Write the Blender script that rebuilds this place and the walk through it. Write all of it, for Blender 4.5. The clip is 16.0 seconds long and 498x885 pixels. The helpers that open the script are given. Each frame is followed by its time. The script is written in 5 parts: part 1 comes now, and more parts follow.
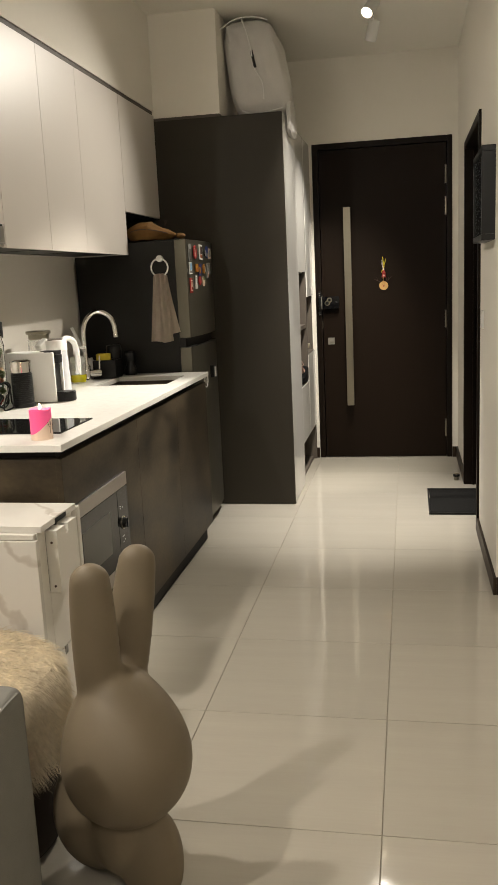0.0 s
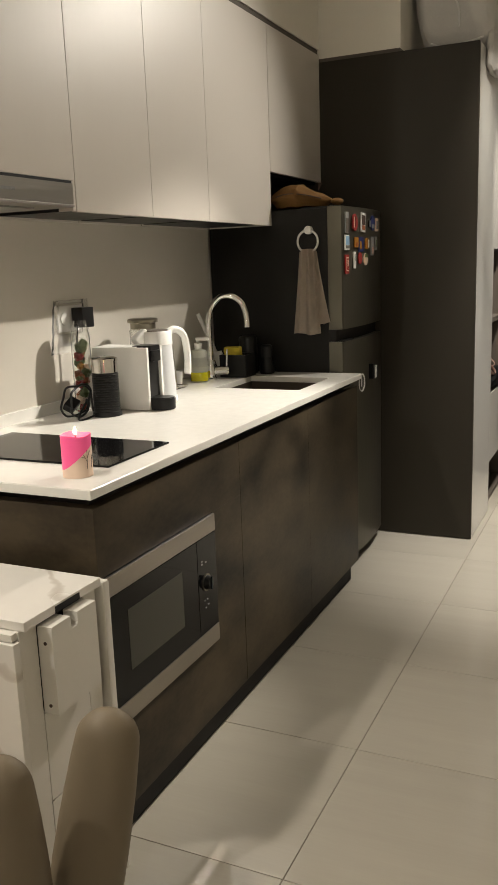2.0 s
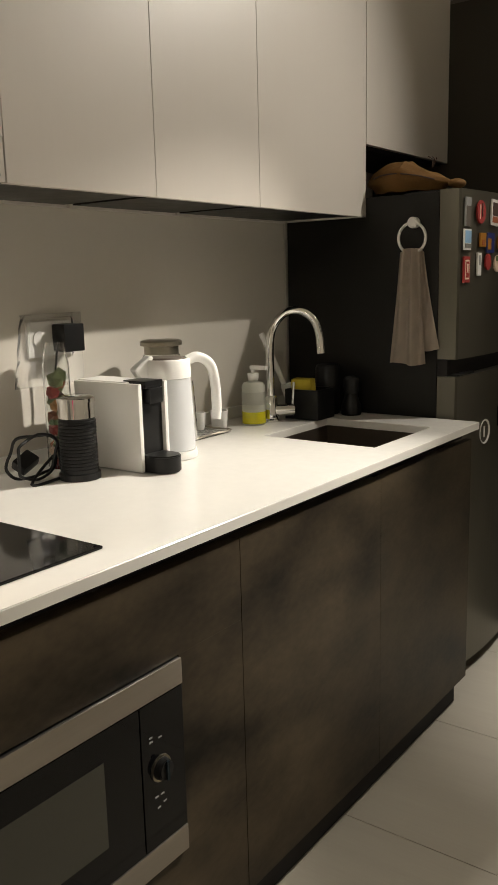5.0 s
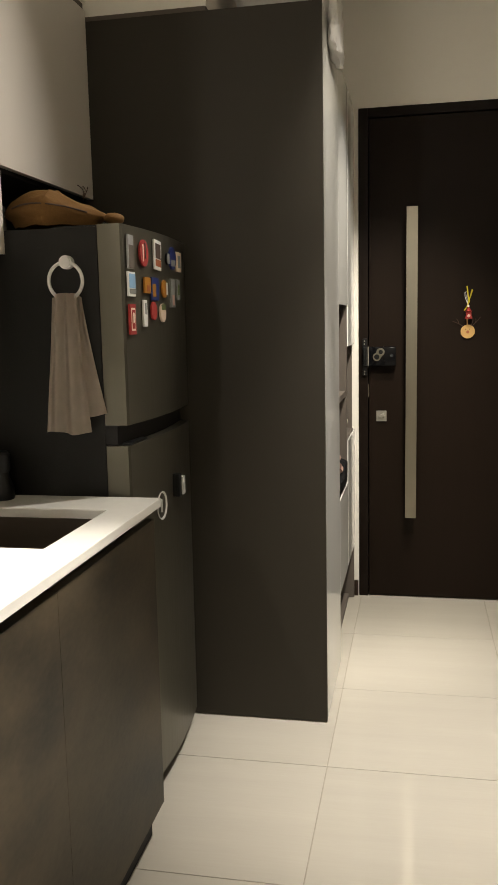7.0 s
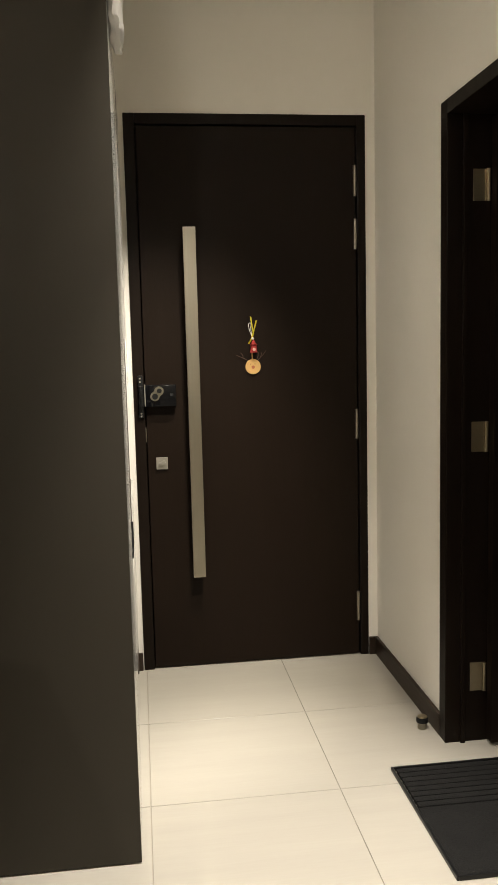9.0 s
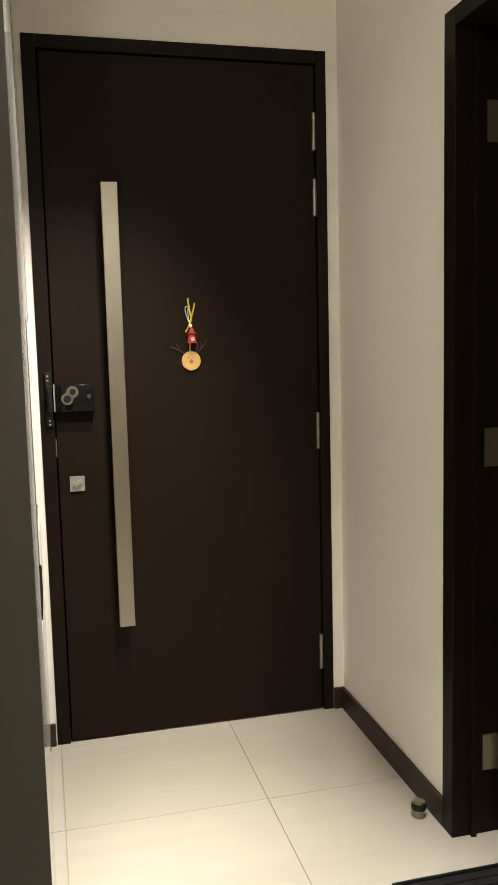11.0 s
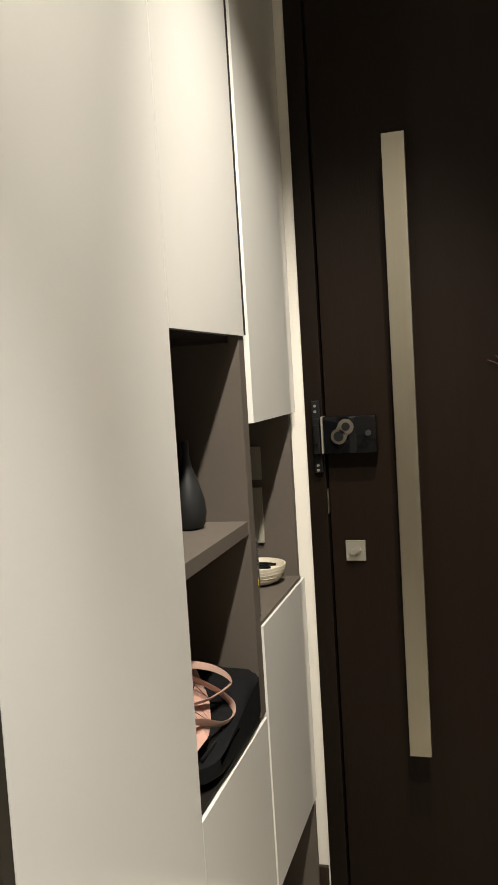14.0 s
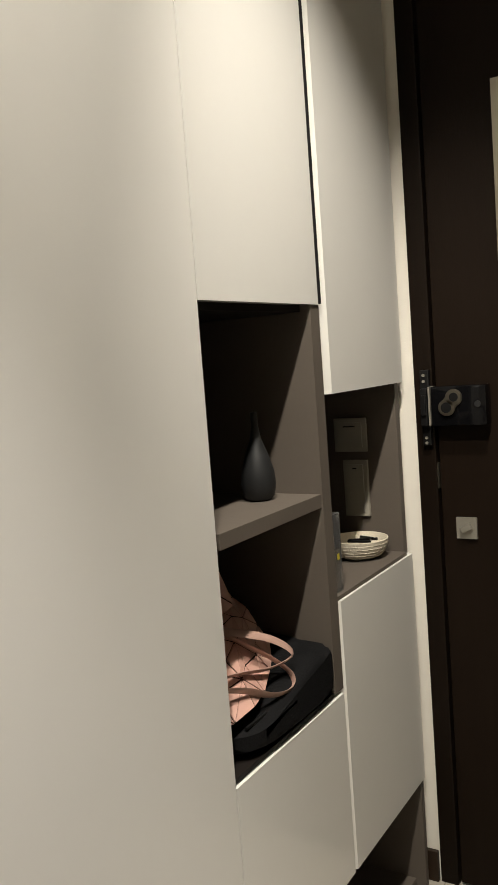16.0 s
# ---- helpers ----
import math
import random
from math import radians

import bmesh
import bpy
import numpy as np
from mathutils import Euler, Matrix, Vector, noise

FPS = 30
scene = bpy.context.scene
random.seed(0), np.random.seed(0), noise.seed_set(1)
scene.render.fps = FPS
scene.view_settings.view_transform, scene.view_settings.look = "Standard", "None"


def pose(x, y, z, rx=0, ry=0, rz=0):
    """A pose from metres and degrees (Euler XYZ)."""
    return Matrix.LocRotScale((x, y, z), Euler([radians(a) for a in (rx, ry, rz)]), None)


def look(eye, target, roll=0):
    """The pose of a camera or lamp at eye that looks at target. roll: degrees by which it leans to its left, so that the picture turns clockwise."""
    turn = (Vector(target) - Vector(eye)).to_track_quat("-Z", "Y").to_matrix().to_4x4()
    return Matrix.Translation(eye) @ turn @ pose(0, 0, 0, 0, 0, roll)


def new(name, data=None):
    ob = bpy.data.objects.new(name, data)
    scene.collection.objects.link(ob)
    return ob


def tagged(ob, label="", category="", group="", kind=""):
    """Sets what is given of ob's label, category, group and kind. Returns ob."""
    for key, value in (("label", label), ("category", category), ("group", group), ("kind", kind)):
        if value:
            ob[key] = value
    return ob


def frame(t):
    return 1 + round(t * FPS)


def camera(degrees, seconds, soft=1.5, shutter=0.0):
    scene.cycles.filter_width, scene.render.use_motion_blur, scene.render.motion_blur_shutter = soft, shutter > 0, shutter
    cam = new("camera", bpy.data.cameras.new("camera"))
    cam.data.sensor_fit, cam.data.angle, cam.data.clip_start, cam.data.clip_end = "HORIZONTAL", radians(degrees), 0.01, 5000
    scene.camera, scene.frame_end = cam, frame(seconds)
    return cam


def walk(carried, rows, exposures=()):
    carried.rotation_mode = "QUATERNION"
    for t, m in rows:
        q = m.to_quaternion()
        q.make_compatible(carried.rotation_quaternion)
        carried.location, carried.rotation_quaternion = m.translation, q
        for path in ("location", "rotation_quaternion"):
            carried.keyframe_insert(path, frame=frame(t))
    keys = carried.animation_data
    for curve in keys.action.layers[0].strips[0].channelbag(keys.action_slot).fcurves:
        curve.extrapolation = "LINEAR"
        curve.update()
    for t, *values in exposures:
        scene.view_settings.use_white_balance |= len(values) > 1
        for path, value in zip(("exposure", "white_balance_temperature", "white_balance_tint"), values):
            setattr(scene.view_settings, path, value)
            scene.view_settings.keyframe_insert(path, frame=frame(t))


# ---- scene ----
cam = camera(33.2, 16.0)
PATH = [
    (0, (0.039, 0.239, 1.373), (-0.337, 2.166, 0.991), -2.7),
    (0.5, (-0.02, 0.445, 1.378), (-0.44, 2.359, 0.98), -3.1),
    (1, (-0.003, 0.701, 1.369), (-0.57, 2.571, 0.944), -2.7),
    (1.5, (0.04, 0.935, 1.354), (-0.655, 2.761, 0.929), -2.3),
    (2, (0.039, 1.159, 1.361), (-0.789, 2.933, 0.95), -2.1),
    (2.5, (0.024, 1.337, 1.351), (-0.937, 3.041, 0.938), -2.1),
    (3, (0.029, 1.541, 1.37), (-1.154, 3.097, 0.946), -0.7),
    (3.2, (0.038, 1.616, 1.364), (-1.228, 3.102, 0.927), -0.4),
    (5.3, (-0.104, 2.186, 1.331), (-1.211, 3.815, 0.986), -2.1),
    (5.5, (-0.118, 2.227, 1.326), (-1.14, 3.915, 0.999), -1.8),
    (6, (-0.213, 2.315, 1.34), (-0.955, 4.143, 1.013), -1.8),
    (6.5, (-0.306, 2.422, 1.336), (-0.84, 4.326, 1.037), -2.0),
    (7, (-0.366, 2.527, 1.338), (-0.756, 4.468, 1.059), -1.2),
    (7.5, (-0.397, 2.672, 1.352), (-0.665, 4.638, 1.104), -1.0),
    (8, (-0.457, 2.809, 1.376), (-0.588, 4.789, 1.126), -0.1),
    (8.5, (-0.52, 2.933, 1.383), (-0.451, 4.918, 1.149), -0.8),
    (9, (-0.607, 3.063, 1.382), (-0.352, 5.033, 1.147), -1.4),
    (9.2, (-0.611, 3.112, 1.368), (-0.315, 5.077, 1.129), -1.5),
    (11.3, (-0.625, 3.888, 1.33), (-0.148, 5.816, 1.096), -1.4),
    (11.5, (-0.627, 3.973, 1.325), (-0.178, 5.907, 1.088), -1.4),
    (12, (-0.57, 4.217, 1.328), (-0.245, 6.177, 1.095), -2.1),
    (12.5, (-0.508, 4.38, 1.308), (-0.304, 6.356, 1.081), -3.5),
    (13, (-0.448, 4.488, 1.317), (-0.476, 6.478, 1.119), -3.5),
    (13.5, (-0.333, 4.522, 1.331), (-0.655, 6.487, 1.143), -2.9),
    (14, (-0.209, 4.55, 1.329), (-0.756, 6.468, 1.173), -3.5),
    (14.5, (-0.179, 4.616, 1.321), (-0.836, 6.5, 1.197), -3.9),
    (15, (-0.095, 4.662, 1.345), (-0.956, 6.463, 1.219), -4.6),
    (15.5, (-0.056, 4.669, 1.32), (-1.009, 6.424, 1.211), -4.7),
    (16, (0.051, 4.679, 1.314), (-0.99, 6.375, 1.119), -4.3),
]
walk(cam, [(t, look(eye, target, roll)) for t, eye, target, roll in PATH],
     exposures=[(0.0, 0.14), (1.5, -0.08), (3.0, -0.30), (5.5, -0.38), (6.5, 0.08), (7.5, 0.16), (9.0, 0.36), (11.5, 0.55), (12.5, 0.50), (13.0, 0.36), (14.0, 0.05), (16.0, -0.26)])

# ---- world and lamps ----
world = bpy.data.worlds.new("night")
scene.world = world
world.use_nodes = True
world.node_tree.nodes["Background"].inputs[0].default_value = (1.0, 0.85, 0.65, 1)
world.node_tree.nodes["Background"].inputs[1].default_value = 0.02

WARM = (1.0, 0.925, 0.815)
NEUTRAL = (1.0, 0.930, 0.815)


def spot(name, eye, target, watts, degrees, blend=0.6, size=0.03, tint=WARM):
    data = bpy.data.lights.new(name, "SPOT")
    data.energy, data.color = watts, tint
    data.spot_size, data.spot_blend, data.shadow_soft_size = radians(degrees), blend, size
    ob = new(name, data)
    ob.matrix_world = look(eye, target)
    return ob


SPOT_A = (-0.165, 5.22, 2.775)     # kitchen head on the ceiling track
SPOT_B = (-0.162, 5.62, 2.730)     # cupboard head on the ceiling track
SPOT_C = (-0.130, 4.82, 2.770)     # floor head on the ceiling track
spot("spot_kitchen", SPOT_A, (-1.40, 2.85, 0.70), 140, 82, 0.9, 0.022)
spot("spot_kitchen_core", SPOT_A, (-1.25, 3.50, 0.90), 600, 31, 1.0, 0.022)
spot("spot_entry", SPOT_B, (-0.62, 6.40, 0.55), 148, 54, 0.85, 0.025, NEUTRAL)
spot("spot_niche", SPOT_C, (-0.62, 6.06, 0.98), 175, 52, 0.9, 0.025, NEUTRAL)
spot("spot_floor", SPOT_C, (-0.26, 5.06, 0.0), 460, 50, 1.0, 0.03, (1.0, 0.940, 0.860))
spot("spot_living_a", (-1.66, 0.66, 2.80), (-0.65, 2.0, 0.4), 104, 150, 1.0, 0.04)
spot("spot_living_b", (-1.66, 2.14, 2.80), (-0.70, 2.15, 0.2), 98, 150, 1.0, 0.04)
# unseen fill light, added to lift the upper walls
lamp = bpy.data.lights.new("living_room_fill", "POINT")
lamp.energy, lamp.color, lamp.shadow_soft_size = 40, WARM, 0.18
new("living_room_fill", lamp).location = (0.28, -0.7, 2.72)

# ---- materials ----


def mat(name, col, rough=0.5, metal=0.0, var=0.12, scale=6.0, stretch=(1, 1, 1), bump=0.0, bscale=80.0,
        coat=0.0, rough_var=0.08, emit=None, strength=0.0, trans=0.0, ior=1.45, per_object=0.0, fine=0.4, spec=0.5, hard=0.0):
    m = bpy.data.materials.new(name)
    m.use_nodes = True
    nt = m.node_tree
    n, ln = nt.nodes, nt.links
    b = n["Principled BSDF"]
    b.inputs["Roughness"].default_value = rough
    b.inputs["Metallic"].default_value = metal
    b.inputs["Specular IOR Level"].default_value = spec
    b.inputs["Coat Weight"].default_value = coat
    b.inputs["Coat Roughness"].default_value = 0.08
    b.inputs["Transmission Weight"].default_value = trans
    b.inputs["IOR"].default_value = ior
    tc = n.new("ShaderNodeTexCoord")
    mp = n.new("ShaderNodeMapping")
    mp.inputs["Scale"].default_value = stretch
    ln.new(tc.outputs["Object"], mp.inputs[0])
    big = n.new("ShaderNodeTexNoise")
    big.inputs["Scale"].default_value = scale
    big.inputs["Detail"].default_value = 3
    ln.new(mp.outputs[0], big.inputs[0])
    small = n.new("ShaderNodeTexNoise")
    small.inputs["Scale"].default_value = scale * 14
    small.inputs["Detail"].default_value = 2
    ln.new(mp.outputs[0], small.inputs[0])
    mixf = n.new("ShaderNodeMix")
    mixf.inputs[0].default_value = fine
    ln.new(big.outputs[0], mixf.inputs[2])
    ln.new(small.outputs[0], mixf.inputs[3])
    ramp = n.new("ShaderNodeMix")
    ramp.data_type = "RGBA"
    ramp.inputs[6].default_value = (*[c * (1 - var) for c in col], 1)
    ramp.inputs[7].default_value = (*[min(1, c * (1 + var)) for c in col], 1)
    sharp = n.new("ShaderNodeMapRange")
    sharp.inputs[1].default_value, sharp.inputs[2].default_value = 0.32 * hard, 1 - 0.32 * hard
    ln.new(mixf.outputs[0], sharp.inputs[0])
    ln.new(sharp.outputs[0], ramp.inputs[0])
    out = ramp.outputs[2]
    if per_object:
        oi = n.new("ShaderNodeObjectInfo")
        hsv = n.new("ShaderNodeHueSaturation")
        mr = n.new("ShaderNodeMapRange")
        mr.inputs[3].default_value, mr.inputs[4].default_value = 1 - per_object, 1 + per_object
        ln.new(oi.outputs["Random"], mr.inputs[0])
        ln.new(mr.outputs[0], hsv.inputs["Value"])
        ln.new(out, hsv.inputs["Color"])
        out = hsv.outputs[0]
    ln.new(out, b.inputs["Base Color"])
    if rough_var:
        rr = n.new("ShaderNodeMapRange")
        rr.inputs[3].default_value, rr.inputs[4].default_value = max(0, rough - rough_var), min(1, rough + rough_var)
        ln.new(big.outputs[0], rr.inputs[0])
        ln.new(rr.outputs[0], b.inputs["Roughness"])
    if bump:
        tx = n.new("ShaderNodeTexNoise")
        tx.inputs["Scale"].default_value = bscale
        tx.inputs["Detail"].default_value = 3
        ln.new(mp.outputs[0], tx.inputs[0])
        bp = n.new("ShaderNodeBump")
        bp.inputs["Strength"].default_value = bump
        bp.inputs["Distance"].default_value = 0.004
        ln.new(tx.outputs[0], bp.inputs["Height"])
        ln.new(bp.outputs[0], b.inputs["Normal"])
    if emit:
        b.inputs["Emission Color"].default_value = (*emit, 1)
        b.inputs["Emission Strength"].default_value = strength
    return m


def marble_mat(name):
    m = mat(name, (0.72, 0.69, 0.64), 0.25, var=0.05, scale=3)
    nt = m.node_tree
    n, ln = nt.nodes, nt.links
    b = n["Principled BSDF"]
    old = b.inputs["Base Color"].links[0].from_socket
    tc = n.new("ShaderNodeTexCoord")
    w = n.new("ShaderNodeTexWave")
    w.wave_type, w.bands_direction = "BANDS", "DIAGONAL"
    w.inputs["Scale"].default_value, w.inputs["Distortion"].default_value = 2.6, 5.5
    w.inputs["Detail"].default_value, w.inputs["Detail Scale"].default_value = 4, 1.6
    ln.new(tc.outputs["Object"], w.inputs[0])
    cr = n.new("ShaderNodeValToRGB")
    cr.color_ramp.elements[0].position, cr.color_ramp.elements[0].color = 0.0, (0.38, 0.38, 0.38, 1)
    cr.color_ramp.elements[1].position, cr.color_ramp.elements[1].color = 0.05, (0, 0, 0, 1)
    ln.new(w.outputs[0], cr.inputs[0])
    mx = n.new("ShaderNodeMix")
    mx.data_type = "RGBA"
    mx.inputs[7].default_value = (0.30, 0.23, 0.16, 1)
    ln.new(cr.outputs[0], mx.inputs[0])
    ln.new(old, mx.inputs[6])
    ln.new(mx.outputs[2], b.inputs["Base Color"])
    return m


def towel_mat(name):
    return mat(name, (0.68, 0.585, 0.485), 0.95, var=0.18, scale=30, bump=0.7, bscale=500)


M_WALL = mat("wall_paint", (0.79, 0.755, 0.68), 0.85, var=0.03, scale=2.5, bump=0.12, bscale=220)
M_CEIL = mat("ceiling_paint", (0.80, 0.77, 0.70), 0.9, var=0.03, scale=2, bump=0.08, bscale=200)
M_TILE = mat("polished_tile", (0.42, 0.388, 0.326), 0.05, var=0.07, scale=2.2, stretch=(0.30, 4.5, 1), rough_var=0.025, per_object=0.025, bump=0.015, bscale=2.5, fine=0.3, hard=0.6)
M_GROUT = mat("grout", (0.32, 0.28, 0.225), 0.9, var=0.15, scale=20)
M_DOOR = mat("dark_door_veneer", (0.0100, 0.0058, 0.0033), 0.48, var=0.30, scale=9, stretch=(7, 7, 0.35), bump=0.10, bscale=60, spec=0.12)
M_FRAME = mat("dark_frame_veneer", (0.0088, 0.0055, 0.0035), 0.42, var=0.25, scale=9, stretch=(7, 7, 0.35), bump=0.1, bscale=60, spec=0.12)
M_SKIRT = mat("skirting_veneer", (0.028, 0.0175, 0.011), 0.42, var=0.25, scale=8, stretch=(2, 2, 6), spec=0.3)
M_TALL = mat("charcoal_laminate", (0.0335, 0.0285, 0.0205), 0.55, var=0.10, scale=5, stretch=(8, 8, 0.5), bump=0.05, bscale=120, spec=0.28)
M_LOWER = mat("smoked_oak_laminate", (0.040, 0.0305, 0.0190), 0.42, var=0.85, scale=3.4, stretch=(1, 0.9, 1.7), bump=0.05, bscale=60, fine=0.15, spec=0.24, hard=1.0)
M_UPPER = mat("pale_wood_laminate", (0.59, 0.55, 0.50), 0.40, var=0.022, scale=5, stretch=(10, 10, 0.5), bump=0.015, bscale=100)
M_GLOSS = mat("white_gloss_laminate", (0.71, 0.695, 0.655), 0.08, var=0.02, scale=2, rough_var=0.03)
M_EDGE = mat("white_door_edge", (0.80, 0.79, 0.75), 0.3, var=0.02)
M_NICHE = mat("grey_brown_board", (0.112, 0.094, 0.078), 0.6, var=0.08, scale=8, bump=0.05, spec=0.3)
# darker copy of the niche board, with the niche's shade put into the colour
M_DARKB = mat("shaded_niche_board", (0.012, 0.0095, 0.008), 0.6, var=0.1, scale=8, spec=0.2)
M_WORKTOP = mat("white_quartz", (0.75, 0.735, 0.69), 0.22, var=0.025, scale=40, rough_var=0.05)
M_SPLASH = mat("satin_back_glass", (0.62, 0.585, 0.52), 0.22, var=0.03, scale=3, rough_var=0.05)
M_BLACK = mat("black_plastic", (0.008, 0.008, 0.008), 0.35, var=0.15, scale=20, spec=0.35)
# near-black; most parts using it put the shade of a gap into colour
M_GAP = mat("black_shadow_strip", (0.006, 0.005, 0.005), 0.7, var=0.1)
M_GLASSBLACK = mat("black_ceramic_glass", (0.004, 0.004, 0.0045), 0.06, var=0.1, rough_var=0.02, spec=0.28)
M_STEEL = mat("brushed_steel", (0.30, 0.275, 0.22), 0.34, 1.0, var=0.10, scale=6, stretch=(30, 30, 0.6), rough_var=0.06)
M_STEELH = mat("brushed_steel_across", (0.42, 0.39, 0.35), 0.34, 1.0, var=0.10, scale=6, stretch=(30, 0.6, 30), rough_var=0.06)
M_NICKEL = mat("satin_nickel", (0.36, 0.34, 0.29), 0.4, 0.6, var=0.05)
M_CHROME = mat("chrome", (0.75, 0.74, 0.72), 0.08, 1.0, var=0.03, rough_var=0.03)
M_SINK = mat("dark_steel_basin", (0.085, 0.068, 0.052), 0.38, 0.5, var=0.12, spec=0.3)
M_FRSIDE = mat("fridge_side_paint", (0.0105, 0.0098, 0.008), 0.5, var=0.08, scale=6, bump=0.15, bscale=260, spec=0.3)
M_FRDOOR = mat("fridge_door_metal", (0.132, 0.122, 0.094), 0.36, 0.7, var=0.08, scale=6, stretch=(30, 30, 0.7))
M_WHITE = mat("white_plastic", (0.76, 0.75, 0.72), 0.35, var=0.03, scale=10)
M_MELA = mat("white_melamine", (0.70, 0.67, 0.61), 0.4, var=0.04, scale=6, bump=0.03)
M_MARBLE = marble_mat("marble_laminate")
M_RABBIT = mat("taupe_moulded_plastic", (0.165, 0.130, 0.085), 0.55, var=0.04, scale=5, bump=0.03, bscale=300)
M_SOFA = mat("grey_sofa_fabric", (0.21, 0.205, 0.185), 0.95, var=0.14, scale=20, bump=0.5, bscale=420, spec=0.2)
M_FUR = mat("cream_fur", (0.66, 0.545, 0.40), 0.95, var=0.60, scale=5, rough_var=0.05, spec=0.2, hard=0.7)
M_OTTO = mat("dark_brown_fabric", (0.035, 0.024, 0.017), 0.9, var=0.2, scale=25, bump=0.4, bscale=300)
M_TOWEL = towel_mat("taupe_towelling")
M_LEATHER = mat("tan_suede", (0.150, 0.077, 0.023), 0.8, var=0.35, scale=14, bump=0.4, bscale=90, spec=0.2)
M_COVER = mat("thin_grey_nonwoven", (0.60, 0.58, 0.55), 0.8, var=0.12, scale=9, bump=0.5, bscale=35)
M_MAT = mat("black_mat_pile", (0.0118, 0.0113, 0.0105), 0.95, var=0.6, scale=16, bump=0.9, bscale=160, spec=0.15)
M_LENS = mat("lamp_lens", (1, 0.9, 0.75), 0.3, var=0.0, emit=(1.0, 0.86, 0.62), strength=30, rough_var=0)
M_FLAME = mat("candle_flame", (1, 0.8, 0.4), 0.5, var=0.0, emit=(1.0, 0.72, 0.30), strength=14, rough_var=0)
M_CLEAR = mat("clear_glass", (0.95, 0.96, 0.95), 0.03, var=0.0, trans=1.0, rough_var=0)
M_FILM = mat("clear_film", (0.93, 0.93, 0.92), 0.18, var=0.0, trans=0.92, ior=1.1, bump=0.6, bscale=40, rough_var=0.1)
M_SOAP = mat("yellow_soap", (0.62, 0.56, 0.02), 0.15, var=0.05)
M_FROST = mat("frosted_plastic", (0.88, 0.89, 0.80), 0.30, var=0.05, trans=0.6, ior=1.15)
M_YELLOW = mat("yellow_sponge", (0.52, 0.41, 0.035), 0.9, var=0.15, scale=60, bump=0.6, bscale=200)
# weak emission puts the flame's glow into the upper wax
M_PINK = mat("glowing_pink_wax", (0.85, 0.10, 0.28), 0.45, var=0.05, emit=(1.0, 0.12, 0.28), strength=0.22)
M_WAX = mat("cream_wax", (0.78, 0.60, 0.47), 0.5, var=0.05)
M_TWIG = mat("dark_twig", (0.06, 0.035, 0.025), 0.8, var=0.3)
M_DISC = mat("pale_wood_slice", (0.50, 0.30, 0.10), 0.65, var=0.2, scale=40)
M_RED = mat("red_felt", (0.30, 0.024, 0.020), 0.8, var=0.25, scale=30)
M_RIBBON = mat("yellow_ribbon", (0.62, 0.52, 0.03), 0.5, var=0.1)
M_ROSE = mat("rose_pink_leather", (0.55, 0.33, 0.27), 0.5, var=0.06, scale=20)
M_STRAP = mat("mauve_strap", (0.42, 0.27, 0.22), 0.5, var=0.1)
M_NYLON = mat("black_nylon", (0.006, 0.006, 0.0065), 0.75, var=0.2, scale=40, bump=0.3, bscale=200, spec=0.15)
M_VASE = mat("matt_charcoal_ceramic", (0.014, 0.0145, 0.015), 0.5, var=0.1, scale=20)
M_RATTAN = mat("white_woven_rattan", (0.66, 0.60, 0.48), 0.6, var=0.12, scale=50, bump=0.4, bscale=200)
M_PLATE = mat("grey_switch_plate", (0.33, 0.31, 0.26), 0.4, var=0.05)
M_BRASS = mat("worn_brass_steel", (0.42, 0.36, 0.25), 0.35, 1.0, var=0.15)
M_BLUE = mat("blue_enamel", (0.022, 0.034, 0.15), 0.35, var=0.3, scale=30)
M_SKY = mat("pale_blue_print", (0.25, 0.42, 0.60), 0.4, var=0.3, scale=30)
M_ORANGE = mat("orange_enamel", (0.38, 0.16, 0.02), 0.4, var=0.3, scale=40)
M_GREY = mat("grey_print", (0.28, 0.28, 0.27), 0.45, var=0.5, scale=60)
M_GREEN = mat("olive_green", (0.13, 0.17, 0.06), 0.5, var=0.3, scale=60)
M_RUST = mat("rust_red", (0.32, 0.10, 0.04), 0.5, var=0.3, scale=60)
M_OVENWIN = mat("smoked_oven_window", (0.044, 0.043, 0.034), 0.3, var=0.08, rough_var=0.03)
M_HOOD = mat("hood_steel", (0.37, 0.345, 0.305), 0.34, 1.0, var=0.12, scale=6, stretch=(30, 0.6, 30), rough_var=0.06)
M_SCREEN = mat("dark_grey_screen", (0.016, 0.022, 0.026), 0.14, var=0.1, rough_var=0.03, spec=0.15)

# ---- mesh helpers ----


def box(x0, x1, y0, y1, z0, z1, bev=0.0, seg=2, bm=None):
    b = bmesh.new() if bm is None else bm
    t = bmesh.new() if bm is not None else b
    r = bmesh.ops.create_cube(t, size=1.0)
    bmesh.ops.scale(t, vec=(x1 - x0, y1 - y0, z1 - z0), verts=t.verts)
    bmesh.ops.translate(t, vec=((x0 + x1) / 2, (y0 + y1) / 2, (z0 + z1) / 2), verts=t.verts)
    if bev:
        bmesh.ops.bevel(t, geom=list(t.edges), offset=bev, segments=seg, affect="EDGES", profile=0.7)
    if bm is not None:
        absorb(b, t)
    return b


def absorb(dst, src):
    me = bpy.data.meshes.new("tmp")
    src.to_mesh(me)
    src.free()
    dst.from_mesh(me)
    bpy.data.meshes.remove(me)
    return dst


def moved(bm, m):
    bmesh.ops.transform(bm, matrix=m, verts=bm.verts)
    return bm


